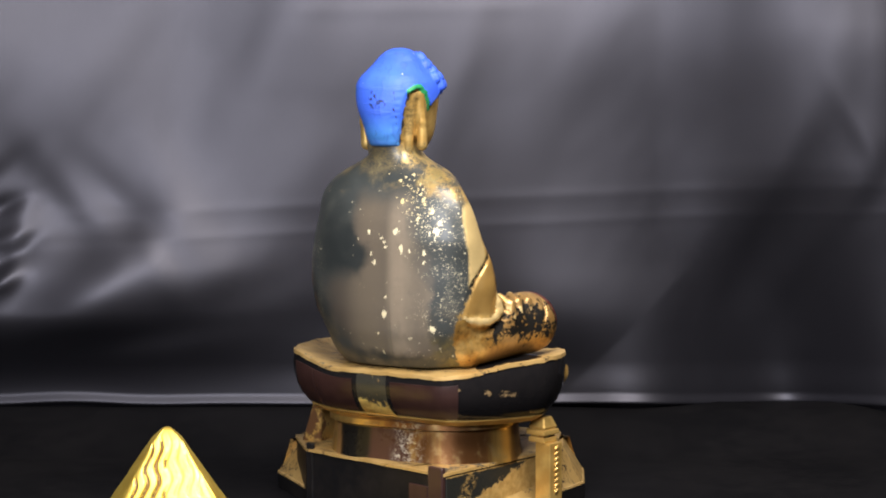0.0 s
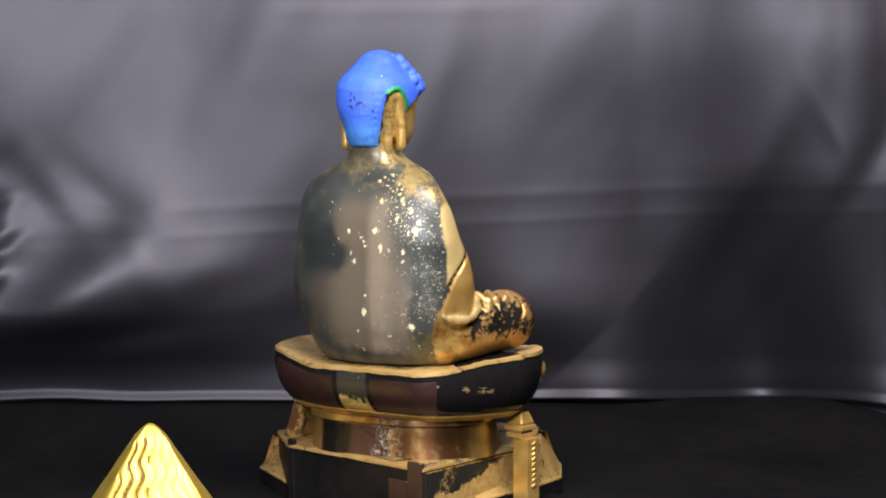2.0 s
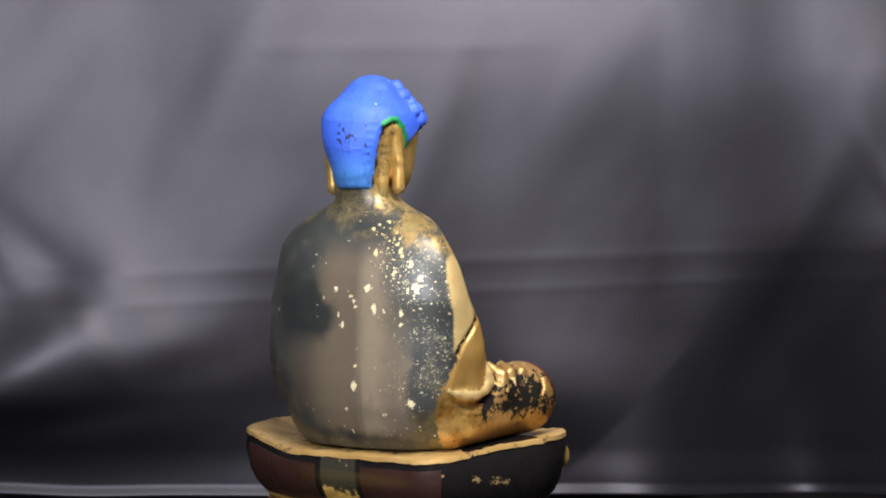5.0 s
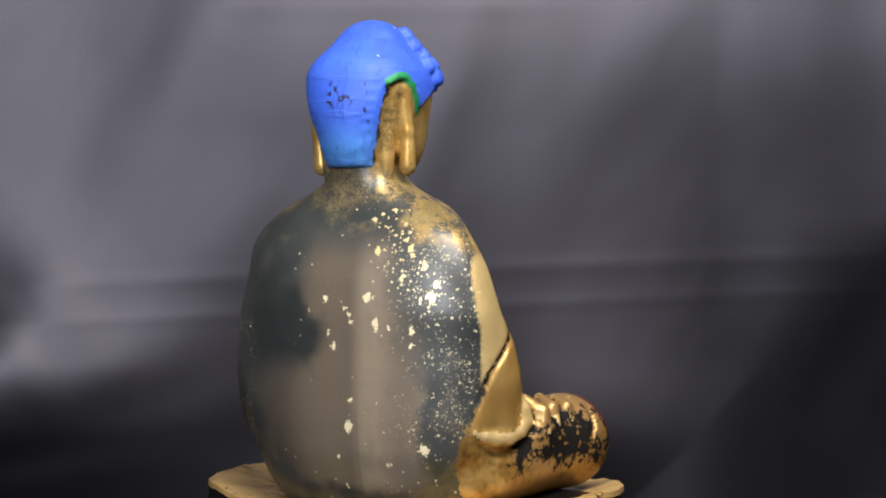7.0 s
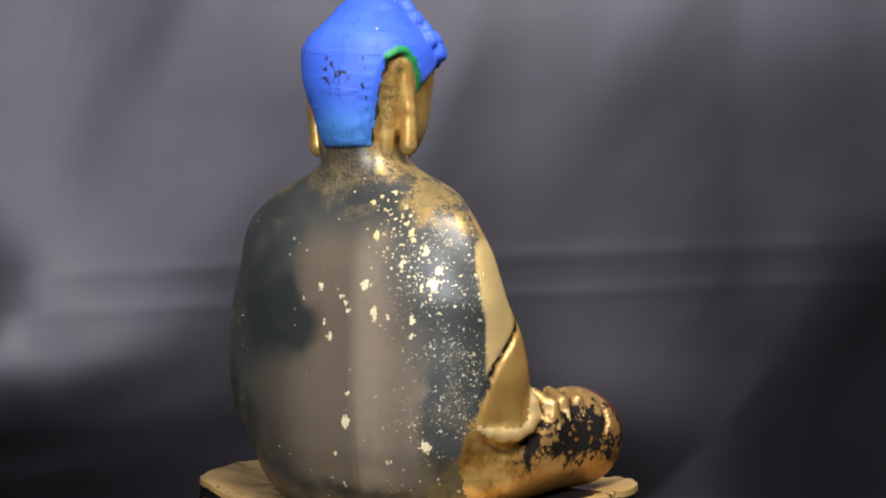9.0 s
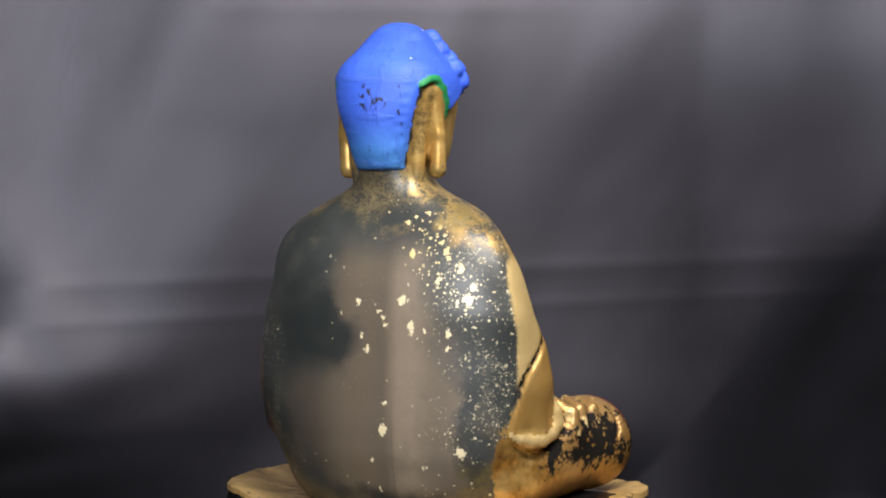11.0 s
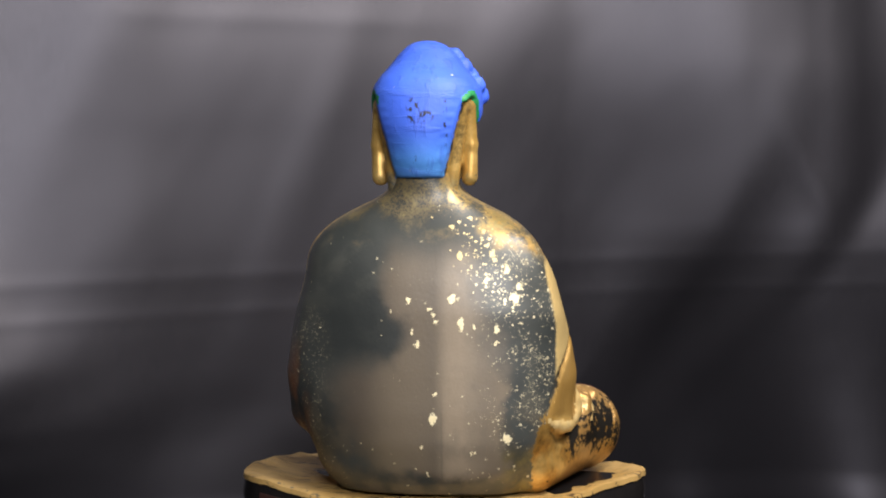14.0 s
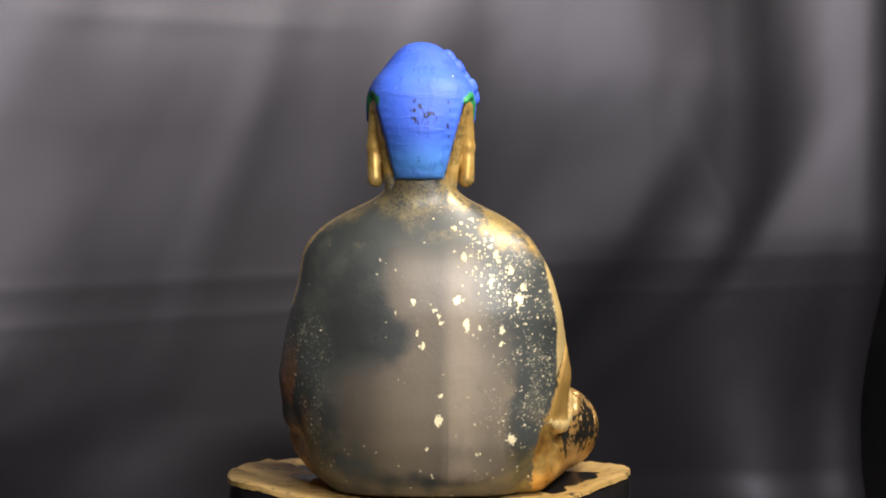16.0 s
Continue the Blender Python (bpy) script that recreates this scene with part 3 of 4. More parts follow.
def slab(name, x0, x1, y0, y1, z0, z1, material, label, category):
    ob = part(name, bevel(box(bmesh.new(), x0, x1, y0, y1, z0, z1), 0.002), material, None)
    return tagged(ob, label, category, kind="structure")


def ground():
    """A black sheet over the board: level, then a cove up to the foot of the hanging cloth, with one soft fold beside the pedestal."""
    xs, ys = np.linspace(-3.1, 4.1, 145), np.concatenate([np.linspace(-3.5, 1.3, 97), np.linspace(1.33, 2.6, 50)])
    verts = []
    for y in ys:
        rise = (-0.045 - TABLE) * smooth01((y - 1.5) / 0.9)
        fold = 0.030 * crease((xs - 1.02) + 0.62 * (y - 0.1), 0.07) * smooth01((y + 1.2) / 0.8) * smooth01((1.3 - y) / 0.9)
        lumps = [0.004 * noise.noise((x * 1.3, y * 1.3, 0.0)) + 0.002 * noise.noise((x * 4, y * 4, 3.0)) for x in xs]
        verts += [(x, y, TABLE + rise + f + q) for x, f, q in zip(xs, fold, lumps)]
    w = len(xs)
    faces = [(r * w + c, r * w + c + 1, (r + 1) * w + c + 1, (r + 1) * w + c) for r in range(len(ys) - 1) for c in range(w - 1)]
    ob = link_mesh("ground", np.array(verts) * K, faces, BOARD)
    solid = ob.modifiers.new("thickness", "SOLIDIFY")
    solid.thickness, solid.offset = 0.004, -1.0
    return tagged(ob, "dull black cloth spread under the statue", "ground cloth", kind="structure")


ground()
slab("wall_left", -0.33, -0.30, -0.10, 0.343, -0.03, 0.52, CLOTH, "black cloth side of the photo box", "wall")
slab("wall_right", 0.40, 0.43, -0.10, 0.343, -0.03, 0.52, BOARD, "black cloth side of the photo box", "wall")
slab("wall_back", -0.33, 0.43, 0.345, 0.37, -0.03, 0.52, CLOTH, "black back of the photo box", "wall")
slab("table", -0.9, 0.9, -0.75, 0.6, -0.06, -0.0275, BLACK, "dark table top under the black cloth", "table")
# an unseen room, added to enclose the set and reflect in the lacquer
slab("floor", -2, 2, -2.2, 1.8, -0.85, -0.80, ROOM, "plain floor of the added, unseen dim room", "floor")
slab("ceiling", -2, 2, -2.2, 1.8, 1.65, 1.70, ROOM, "plain ceiling of the added, unseen dim room", "ceiling")
slab("wall_south", -2, 2, -2.25, -2.2, -0.80, 1.65, ROOM, "plain wall of the added, unseen dim room", "wall")
slab("wall_north", -2, 2, 1.8, 1.85, -0.80, 1.65, ROOM, "plain wall of the added, unseen dim room", "wall")
slab("wall_west", -2.05, -2, -2.2, 1.8, -0.80, 1.65, ROOM, "plain wall of the added, unseen dim room", "wall")
slab("wall_east", 2, 2.05, -2.2, 1.8, -0.80, 1.65, ROOM, "plain wall of the added, unseen dim room", "wall")

# ---- the statue, carved as a field of distances and meshed ----
SEAT = 0.60     # height of the seat slab's top, in decimetres
FACING = -27.0  # degrees


def table_of(z, rows, column, soft=0.05):
    """A smooth curve through rows of (height, values...)."""
    rows = np.array(rows, float)
    fine = np.arange(rows[0, 0] - 0.3, rows[-1, 0] + 0.3, 0.005)
    values = np.interp(fine, rows[:, 0], rows[:, column])
    kernel = np.exp(-((np.arange(-40, 41) * 0.005 / soft) ** 2))
    padded = np.pad(values, 40, mode="edge")
    return np.interp(z, fine, np.convolve(padded, kernel / kernel.sum(), "valid"))


def ball(p, centre, radii, n=2.0):
    q = [np.abs(a - c) / r for a, c, r in zip(p, centre, radii)]
    k = (q[0] ** n + q[1] ** n + q[2] ** n) ** (1 / n)
    return (k - 1) * min(radii)


def rod(p, a, b, ra, rb):
    a, b = np.array(a), np.array(b)
    d = b - a
    h = np.clip(sum((p[i] - a[i]) * d[i] for i in range(3)) / (d @ d), 0, 1)
    return np.sqrt(sum((p[i] - a[i] - h * d[i]) ** 2 for i in range(3))) - (ra + (rb - ra) * h)


def melt(a, b, k):
    h = np.clip(0.5 + 0.5 * (b - a) / k, 0, 1)
    return b + (a - b) * h - k * h * (1 - h)


# height, half width, how far back, how far forward
TORSO = [(0.58, 0.31, 0.16, 0.30), (0.62, 0.365, 0.20, 0.32), (0.68, 0.41, 0.235, 0.32), (0.78, 0.462, 0.262, 0.28), (0.89, 0.495, 0.270, 0.24),
         (1.05, 0.510, 0.270, 0.21), (1.15, 0.508, 0.268, 0.13), (1.26, 0.490, 0.266, 0.08), (1.36, 0.462, 0.255, 0.04), (1.44, 0.442, 0.238, 0.03),
         (1.51, 0.408, 0.215, 0.03), (1.565, 0.355, 0.185, 0.04), (1.615, 0.275, 0.16, 0.07), (1.66, 0.165, 0.15, 0.08), (1.70, 0.120, 0.155, 0.09), (1.84, 0.112, 0.160, 0.10)]


def torso(p):
    u, v, z = p
    u = u + 0.018 * smooth01((z - 1.35) / 0.15)
    wide, back, fore = (table_of(z, TORSO, c, 0.03) for c in (1, 2, 3))
    wide = wide * np.where(u < 0, 1 - 0.05 * smooth01((0.95 - z) / 0.2), 1.0)
    back_off = 0.07 * smooth01((z - 1.12) / 0.15) * smooth01((1.62 - z) / 0.12) * smooth01(u / 0.3)
    v = v + back_off
    deep = np.where(v < 0.0, back - back_off, fore + back_off)
    n = np.where(v > 0, 2.35, np.where(u > 0, 2.7, 2.05 + 0.35 * smooth01((z - 0.72) / 0.35)))
    k = (np.abs(u / wide) ** n + np.abs(v / deep) ** n) ** (1 / n)
    d = (k - 1) * np.minimum(wide, deep) * 0.9
    return np.maximum(d, np.maximum(SEAT - 0.02 - z, z - 1.80))


def figure(p):
    u, v, z = p
    d = torso(p)
    for s in (1, -1):
        d = melt(d, rod(p, (s * 0.36, -0.06, 1.36), (s * 0.43, 0.005, 1.02), 0.05, 0.085), 0.05)
        d = melt(d, rod(p, (s * 0.42, 0.03, 0.98), (s * 0.16, 0.42, 0.88), 0.08, 0.06), 0.04)
        d = melt(d, rod(p, (s * 0.42, 0.0, 1.02), (s * 0.435, 0.015, 0.885), 0.09, 0.082), 0.03)
        knee = 0.51 if s > 0 else 0.36
        leg = rod(p, (s * (0.375 if s > 0 else 0.28), -0.02 if s > 0 else 0.06, 0.70), (s * knee, 0.43, 0.785), 0.105, 0.150)
        leg = melt(leg, rod(p, (s * knee, 0.18, 0.835), (s * knee, 0.47, 0.835), 0.07, 0.085), 0.05)
        leg = melt(leg, rod(p, (s * knee, 0.42, 0.785), (s * 0.05, 0.60, 0.76), 0.145, 0.13), 0.06)
        d = melt(d, leg, 0.03)
    d = melt(d, ball(p, (0, 0.25, 0.70), (0.45, 0.38, 0.14)), 0.05)
    # hem of the sleeve and the folds of the robe on the thigh
    if u.size > 1:
        m = (u > 0.33) & (np.abs(d) < 0.06)
        q, e = (u[m], v[m], z[m]), d[m]
        for a, b, r, s in HEMS:
            e = melt(e, rod(q, a, b, r, s), 0.007)
        for a, b, r, s in GROOVES:
            e = -melt(-e, rod(q, a, b, r, s), 0.006)
        d[m] = e
    d = melt(d, rod(p, (0.0, 0.25, 0.92), (0.0, 0.36, 0.92), 0.08, 0.06), 0.04)
    return np.maximum(d, SEAT - z)


def path(points, radii):
    """Rods from point to point, the radius going evenly through those given."""
    at = np.interp(np.linspace(0, 1, len(points)), np.linspace(0, 1, len(radii)), radii)
    return [(a, b, ra, rb) for a, b, ra, rb in zip(points, points[1:], at, at[1:])]


HEMS = (path([(0.505, 0.050, 0.985), (0.520, 0.066, 0.930), (0.517, 0.076, 0.888), (0.502, 0.052, 0.858), (0.490, 0.000, 0.842), (0.475, -0.055, 0.842), (0.458, -0.108, 0.854), (0.441, -0.145, 0.870)], (0.016, 0.032, 0.036, 0.030, 0.012))
        + path([(0.436, -0.118, 0.804), (0.449, -0.072, 0.775), (0.468, -0.028, 0.759), (0.490, 0.020, 0.756), (0.514, 0.080, 0.771)], (0.008, 0.016, 0.008))
        + path([(0.490, 0.150, 0.950), (0.545, 0.160, 0.908), (0.585, 0.152, 0.838)], (0.020, 0.032, 0.005))
        + path([(0.490, 0.270, 0.945), (0.545, 0.245, 0.915), (0.585, 0.225, 0.862)], (0.020, 0.027, 0.005))
        + path([(0.520, 0.330, 0.938), (0.570, 0.312, 0.915), (0.602, 0.300, 0.870)], (0.018, 0.024, 0.005))
        + path([(0.547, 0.385, 0.930), (0.596, 0.370, 0.905)], (0.018, 0.008)))
GROOVES = (path([(0.40, -0.02, 1.50), (0.49, 0.05, 1.28), (0.512, -0.014, 1.164), (0.499, -0.098, 1.081), (0.474, -0.139, 1.002), (0.444, -0.162, 0.889)], (0.006, 0.012, 0.011, 0.005))
           + path([(0.600, 0.420, 0.930), (0.645, 0.385, 0.867), (0.655, 0.350, 0.792)], (0.008, 0.011, 0.004))
           + path([(0.545, 0.100, 0.965), (0.553, 0.122, 0.905), (0.548, 0.112, 0.860), (0.530, 0.070, 0.822)], (0.010, 0.018, 0.016, 0.010))
           + path([(0.525, 0.060, 0.818), (0.500, 0.000, 0.803), (0.478, -0.060, 0.803), (0.448, -0.125, 0.826)], (0.014, 0.014, 0.010, 0.004))
           + path([(0.562, 0.205, 0.925), (0.590, 0.185, 0.85)], (0.012, 0.005)) + path([(0.572, 0.278, 0.928), (0.602, 0.262, 0.86)], (0.012, 0.005)))

CX = -0.018  # the head stands a little to the left of the body's axis


def hair_zone(p):
    u, v, z = p
    side = 0.090 + np.clip(z - 1.74, 0, 0.4) * 0.26 - np.abs(u - CX + 0.006)
    behind = np.minimum(np.minimum(side, z - 1.728), -0.10 - v)
    arch = np.interp(v, [-0.30, -0.19, -0.165, -0.13, -0.09, -0.05, -0.02, 0.005, 0.03, 0.10, 0.4], [1.96, 1.96, 2.0, 2.028, 2.03, 2.0, 1.96, 1.93, 1.95, 1.99, 2.0])
    return np.maximum(behind, z - arch)


def head(p):
    _, v, z = p
    skull = ball(p, (CX, 0.015, 1.990), (0.181, 0.218, 0.138), 2.6)
    skull = melt(skull, ball(p, (CX, -0.01, 1.86), (0.145, 0.195, 0.20)), 0.06)
    skull = melt(skull, ball(p, (CX, 0.085, 1.86), (0.148, 0.172, 0.195)), 0.04)
    skull = melt(skull, ball(p, (CX, 0.020, 2.085), (0.114, 0.130, 0.130), 2.2), 0.06)
    hair = hair_zone(p)
    skull = skull - 0.014 * smooth01(hair / 0.014 + 0.5)
    # strokes carved along the edge behind the ears
    strokes = np.sin(z * 150.0 + 3 * np.sin(z * 23)) * 0.0008 * smooth01((hair + 0.0) / 0.02) * smooth01((0.05 - hair) / 0.02) * (v < -0.1)
    skull = skull + strokes
    for s in (1, -1):
        ear = rod(p, (CX + s * 0.160, -0.070, 1.990), (CX + s * 0.172, -0.052, 1.85), 0.026, 0.024)
        ear = melt(ear, rod(p, (CX + s * 0.172, -0.052, 1.85), (CX + s * 0.166, -0.045, 1.733), 0.022, 0.027), 0.012)
        ear = melt(ear, rod(p, (CX + s * 0.136, -0.110, 1.985), (CX + s * 0.098, -0.080, 1.66), 0.024, 0.026), 0.03)
        ear = melt(ear, rod(p, (CX + s * 0.150, -0.035, 1.99), (CX + s * 0.150, -0.035, 1.79), 0.028, 0.024), 0.015)
        ear = melt(ear, rod(p, (CX + s * 0.162, -0.035, 1.80), (CX + s * 0.160, -0.036, 1.730), 0.020, 0.026), 0.010)
        skull = melt(skull, ear, 0.014)
        skull = -melt(-skull, rod(p, (CX + s * 0.172, -0.100, 1.96), (CX + s * 0.162, -0.090, 1.77), 0.010, 0.009), 0.008)
        skull = -melt(-skull, rod(p, (CX + s * 0.192, -0.050, 1.94), (CX + s * 0.192, -0.040, 1.83), 0.008, 0.006), 0.008)
    for a, b, r in CURLS:
        skull = melt(skull, rod(p, a, b, r, r), 0.004)
    for a, b in zip(BORDER, BORDER[1:]):
        for s in (1, -1):
            skull = melt(skull, rod(p, (CX + (a[0] if s > 0 else -0.9 * a[0]), a[1], a[2]), (CX + (b[0] if s > 0 else -0.9 * b[0]), b[1], b[2]), 0.010, 0.010), 0.006)
    return skull


BORDER = [(0.158, -0.165, 2.006), (0.170, -0.13, 2.026), (0.178, -0.09, 2.028), (0.182, -0.05, 2.0), (0.178, -0.02, 1.96), (0.168, 0.005, 1.92)]
CURLS = []


def on_head(turn, rise):
    """The point of the head's surface at that turn from straight ahead and that rise."""
    d = np.array([math.sin(turn) * math.cos(rise), math.cos(turn) * math.cos(rise), math.sin(rise)])
    s = np.linspace(0.05, 0.40, 400)
    f = head([np.full(400, c) + k * s for c, k in zip((CX, 0.03, 1.98), d)])
    return np.array((CX, 0.03, 1.98)) + d * s[np.argmax(f > 0)]


LOCKS = []
for row in range(5):
    rise = 1.08 - 0.20 * row
    for k in range(-2, 4):
        turn = (k + 0.4 * (row % 2)) * 0.40
        LOCKS.append((tuple(on_head(turn, rise + 0.035)), tuple(on_head(turn, rise - 0.035)), 0.026))
CURLS = LOCKS


def shell(field, low, high, h):
    """A mesh of quads where the field changes sign, on a grid of step h."""
    axes = [np.arange(a, b + h, h) for a, b in zip(low, high)]
    grid = np.meshgrid(*axes, indexing="ij")
    f = field(grid)
    sx, sy, sz = f.shape
    inside = f < 0
    total = np.zeros((sx - 1, sy - 1, sz - 1, 3))
    count = np.zeros((sx - 1, sy - 1, sz - 1))
    corners = [(i, j, k) for i in (0, 1) for j in (0, 1) for k in (0, 1)]

    def cut(a, c):
        return a[c[0]:sx - 1 + c[0], c[1]:sy - 1 + c[1], c[2]:sz - 1 + c[2]]

    for c in corners:
        for axis in range(3):
            if c[axis]:
                continue
            e = tuple(v + (n == axis) for n, v in enumerate(c))
            fa, fb = cut(f, c), cut(f, e)
            cross = (fa < 0) != (fb < 0)
            t = np.where(cross, fa / np.where(cross, fa - fb, 1), 0)
            for n in range(3):
                total[..., n] += np.where(cross, c[n] + (t if n == axis else 0), 0)
            count += cross
    used = count > 0
    index = -np.ones(used.shape, int)
    index[used] = np.arange(used.sum())
    base = np.argwhere(used)
    verts = (base + total[used] / count[used][:, None]) * h + np.array([a[0] for a in axes])
    faces = []
    for axis in range(3):
        a, b = [n for n in range(3) if n != axis]
        one = [slice(1, -1)] * 3
        one[axis] = slice(0, -1)
        two = list(one)
        two[axis] = slice(1, None)
        first, second = inside[tuple(one)], inside[tuple(two)]
        for flip, mask in ((False, first & ~second), (True, ~first & second)):
            at = np.argwhere(mask) + np.array([0 if n == axis else 1 for n in range(3)])
            if not len(at):
                continue
            quad = []
            for da, db in ((0, 0), (1, 0), (1, 1), (0, 1)):
                q = at.copy()
                q[:, a] -= da
                q[:, b] -= db
                quad.append(index[q[:, 0], q[:, 1], q[:, 2]])
            quad = np.stack(quad, 1)
            turn = flip != (axis == 1)
            faces.append(quad[:, ::-1] if turn else quad)
    return verts, np.concatenate(faces)


def robe_kind(mid):
    """Paler gold on the raised hems."""
    q = (mid[:, 0], mid[:, 1], mid[:, 2])
    kind = np.zeros(len(mid), int)
    near = (mid[:, 0] > 0.4) & (mid[:, 1] > -0.2) & (mid[:, 1] < 0.45) & (mid[:, 2] < 1.35)
    sub = tuple(a[near] for a in q)
    hem = np.full(near.sum(), 9.0)
    for n, (a, b, r, s) in enumerate(HEMS):
        if n < 7 or n > 10:
            hem = np.minimum(hem, rod(sub, a, b, r, s) + (0.0 if n < 7 else 0.003))
    kind[near] = np.where(hem < 0.0015, 4, 0)
    return kind


def statue():
    bv, bf = shell(figure, (-0.75, -0.36, 0.57), (0.75, 0.85, 1.84), 0.0095)
    hv, hf = shell(head, (-0.30, -0.33, 1.62), (0.28, 0.42, 2.28), 0.0075)
    verts = np.concatenate([bv, hv]) * K
    faces = np.concatenate([bf, hf + len(bv)])
    ob = link_mesh("statue", verts, faces, PAINT)
    ob.data.materials.append(HAIR)
    ob.data.materials.append(GREEN)
    ob.data.materials.append(LINE)
    ob.data.materials.append(EDGE)
    mid = hv[hf].mean(1)
    q = (mid[:, 0], mid[:, 1], mid[:, 2])
    kind = (hair_zone(q) > -0.001).astype(int)
    green = np.full(len(mid), 9.0)
    for a, b in zip(BORDER, BORDER[1:]):
        for s in (1, -1):
            green = np.minimum(green, rod(q, (CX + s * a[0], a[1], a[2]), (CX + s * b[0], b[1], b[2]), 0.0, 0.0))
    kind[green < 0.0155] = 2
    line = hair_zone(q)
    uneven = 0.0018 * np.sin(mid[:, 2] * 95) + 0.0016 * np.sin(mid[:, 2] * 37 + mid[:, 0] * 60)
    kind[(line > -0.0020 + 0.7 * uneven) & (line < 0.0005) & (mid[:, 1] < -0.09) & (mid[:, 2] < 1.99)] = 3
    curl = np.full(len(mid), 9.0)
    for a, b, r in CURLS:
        curl = np.minimum(curl, rod(q, a, b, r, r))
    kind[(curl < 0.006) & (kind == 0)] = 1
    ob.data.polygons.foreach_set("material_index", np.concatenate([robe_kind(bv[bf].mean(1)), kind]).astype(np.int32))
    ob.data.update()
    ob.matrix_world = pose(0, 0, 0, 0, 0, FACING)
    return tagged(ob, "seated gilded wooden statue with blue hair and worn lacquer back", "statue")


statue()

# ---- the pedestal ----
MID = 0.25  # its centre lies forward of the figure's axis


def outline(pts, rounding=0.08, steps=7):
    """A plan with rounded corners."""
    out = []
    for i, p in enumerate(pts):
        a, p, b = np.array(pts[i - 1]), np.array(p), np.array(pts[(i + 1) % len(pts)])
        la, lb = np.linalg.norm(a - p), np.linalg.norm(b - p)
        e, g = p + (a - p) * min(rounding / la, 0.48), p + (b - p) * min(rounding / lb, 0.48)
        for t in np.linspace(0, 1, steps):
            out.append((1 - t) ** 2 * e + 2 * t * (1 - t) * p + t * t * g)
    return np.array(out)


def six(side, corner, back):
    """Half width at the side corners, at the back corners, and depth from the centre."""
    return [(x, y + MID) for x, y in ((-corner, -back), (corner, -back), (side, 0), (corner, back), (-corner, back), (-side, 0))]


SEAT_PLAN = [(-0.34, -0.20), (0.40, -0.25), (0.62, -0.06), (0.785, 0.20), (0.745, 0.42), (0.50, 0.86), (-0.46, 0.92), (-0.70, 0.55), (-0.745, 0.20), (-0.68, -0.02)]


def seat_lift(x):
    """The rim of the seat sags a little behind the figure and rises towards its two ends."""
    return -0.018 + 0.076 * smooth01((x - 0.34) / 0.48) + 0.052 * smooth01((-0.25 - x) / 0.45)


def split(line, most=0.03):
    out = []
    for a, b in zip(line, np.roll(line, -1, 0)):
        n = max(1, int(np.ceil(np.linalg.norm(b - a) / most)))
        out += [a + (b - a) * t / n for t in range(n)]
    return np.array(out)


def loft(rings, close=True):
    """Verts and faces of stacked closed rings; rings: lists of (x, y, z)."""
    verts, faces, w = np.concatenate(rings), [], len(rings[0])
    for r in range(len(rings) - 1):
        for c in range(w):
            d = (c + 1) % w
            faces.append((r * w + c, r * w + d, (r + 1) * w + d, (r + 1) * w + c))
    if close:
        faces += [tuple(range(w))[::-1], tuple(range((len(rings) - 1) * w, len(rings) * w))]
    return verts, faces


def inset(line, d):
    """The outline moved inwards by d."""
    t = np.roll(line, -1, 0) - np.roll(line, 1, 0)
    t /= np.linalg.norm(t, axis=1)[:, None]
    return line + np.stack([-t[:, 1], t[:, 0]], 1) * d


def stack(name, line, profile, material, parent, label="", ragged=0.0, lift=None):
    rings = []
    for d, z in profile:
        ring = inset(line, d)
        wob = [ragged * (noise.noise((p[0] * 9, p[1] * 9, z * 5)) + 0.6 * noise.noise((p[0] * 31, p[1] * 31, z * 9))) for p in ring]
        if lift:
            wob = np.array(wob) + lift(ring[:, 0], d, z)
        rings.append(np.c_[ring, z + np.array(wob)])
    verts, faces = loft(rings)
    ob = link_mesh(name, verts * K, faces, material, parent)
    ob.data.set_sharp_from_angle(angle=radians(32))
    return tagged(ob, label)


def rim_lift(x, d, z):
    """How far the seat's rim is lifted, fading inwards over its top and downwards over its side."""
    return seat_lift(x) * np.interp(d, (0.02, 0.28), (1, 0)) * np.interp(z, (SEAT - 0.27, SEAT - 0.05), (0, 1))


def plate(name, line, start, end, profile, out, material, parent, label=""):
    """A thin panel that follows the side of a stack between two points of its outline."""
    picked = [i for i, p in enumerate(line) if start <= p[0] <= end and p[1] < MID - 0.02]
    verts, faces = [], []
    for depth in (out, -0.01):
        for d, z in profile:
            ring = inset(line, d - depth)
            high = z + rim_lift(ring[:, 0], d, z)
            verts += [(*ring[i], high[i]) for i in picked]
    w, h = len(picked), len(profile)

    def at(layer, r, c):
        return layer * w * h + r * w + c

    for r in range(h - 1):
        for c in range(w - 1):
            faces.append((at(0, r, c), at(0, r, c + 1), at(0, r + 1, c + 1), at(0, r + 1, c)))
            faces.append((at(1, r, c), at(1, r + 1, c), at(1, r + 1, c + 1), at(1, r, c + 1)))
    for c in range(w - 1):
        faces.append((at(0, 0, c + 1), at(0, 0, c), at(1, 0, c), at(1, 0, c + 1)))
        faces.append((at(0, h - 1, c), at(0, h - 1, c + 1), at(1, h - 1, c + 1), at(1, h - 1, c)))
    for r in range(h - 1):
        faces.append((at(0, r, 0), at(0, r + 1, 0), at(1, r + 1, 0), at(1, r, 0)))
        faces.append((at(0, r + 1, w - 1), at(0, r, w - 1), at(1, r, w - 1), at(1, r + 1, w - 1)))
    ob = link_mesh(name, np.array(verts) * K, faces, material, parent)
    ob.data.set_sharp_from_angle(angle=radians(32))
    return tagged(ob, label)


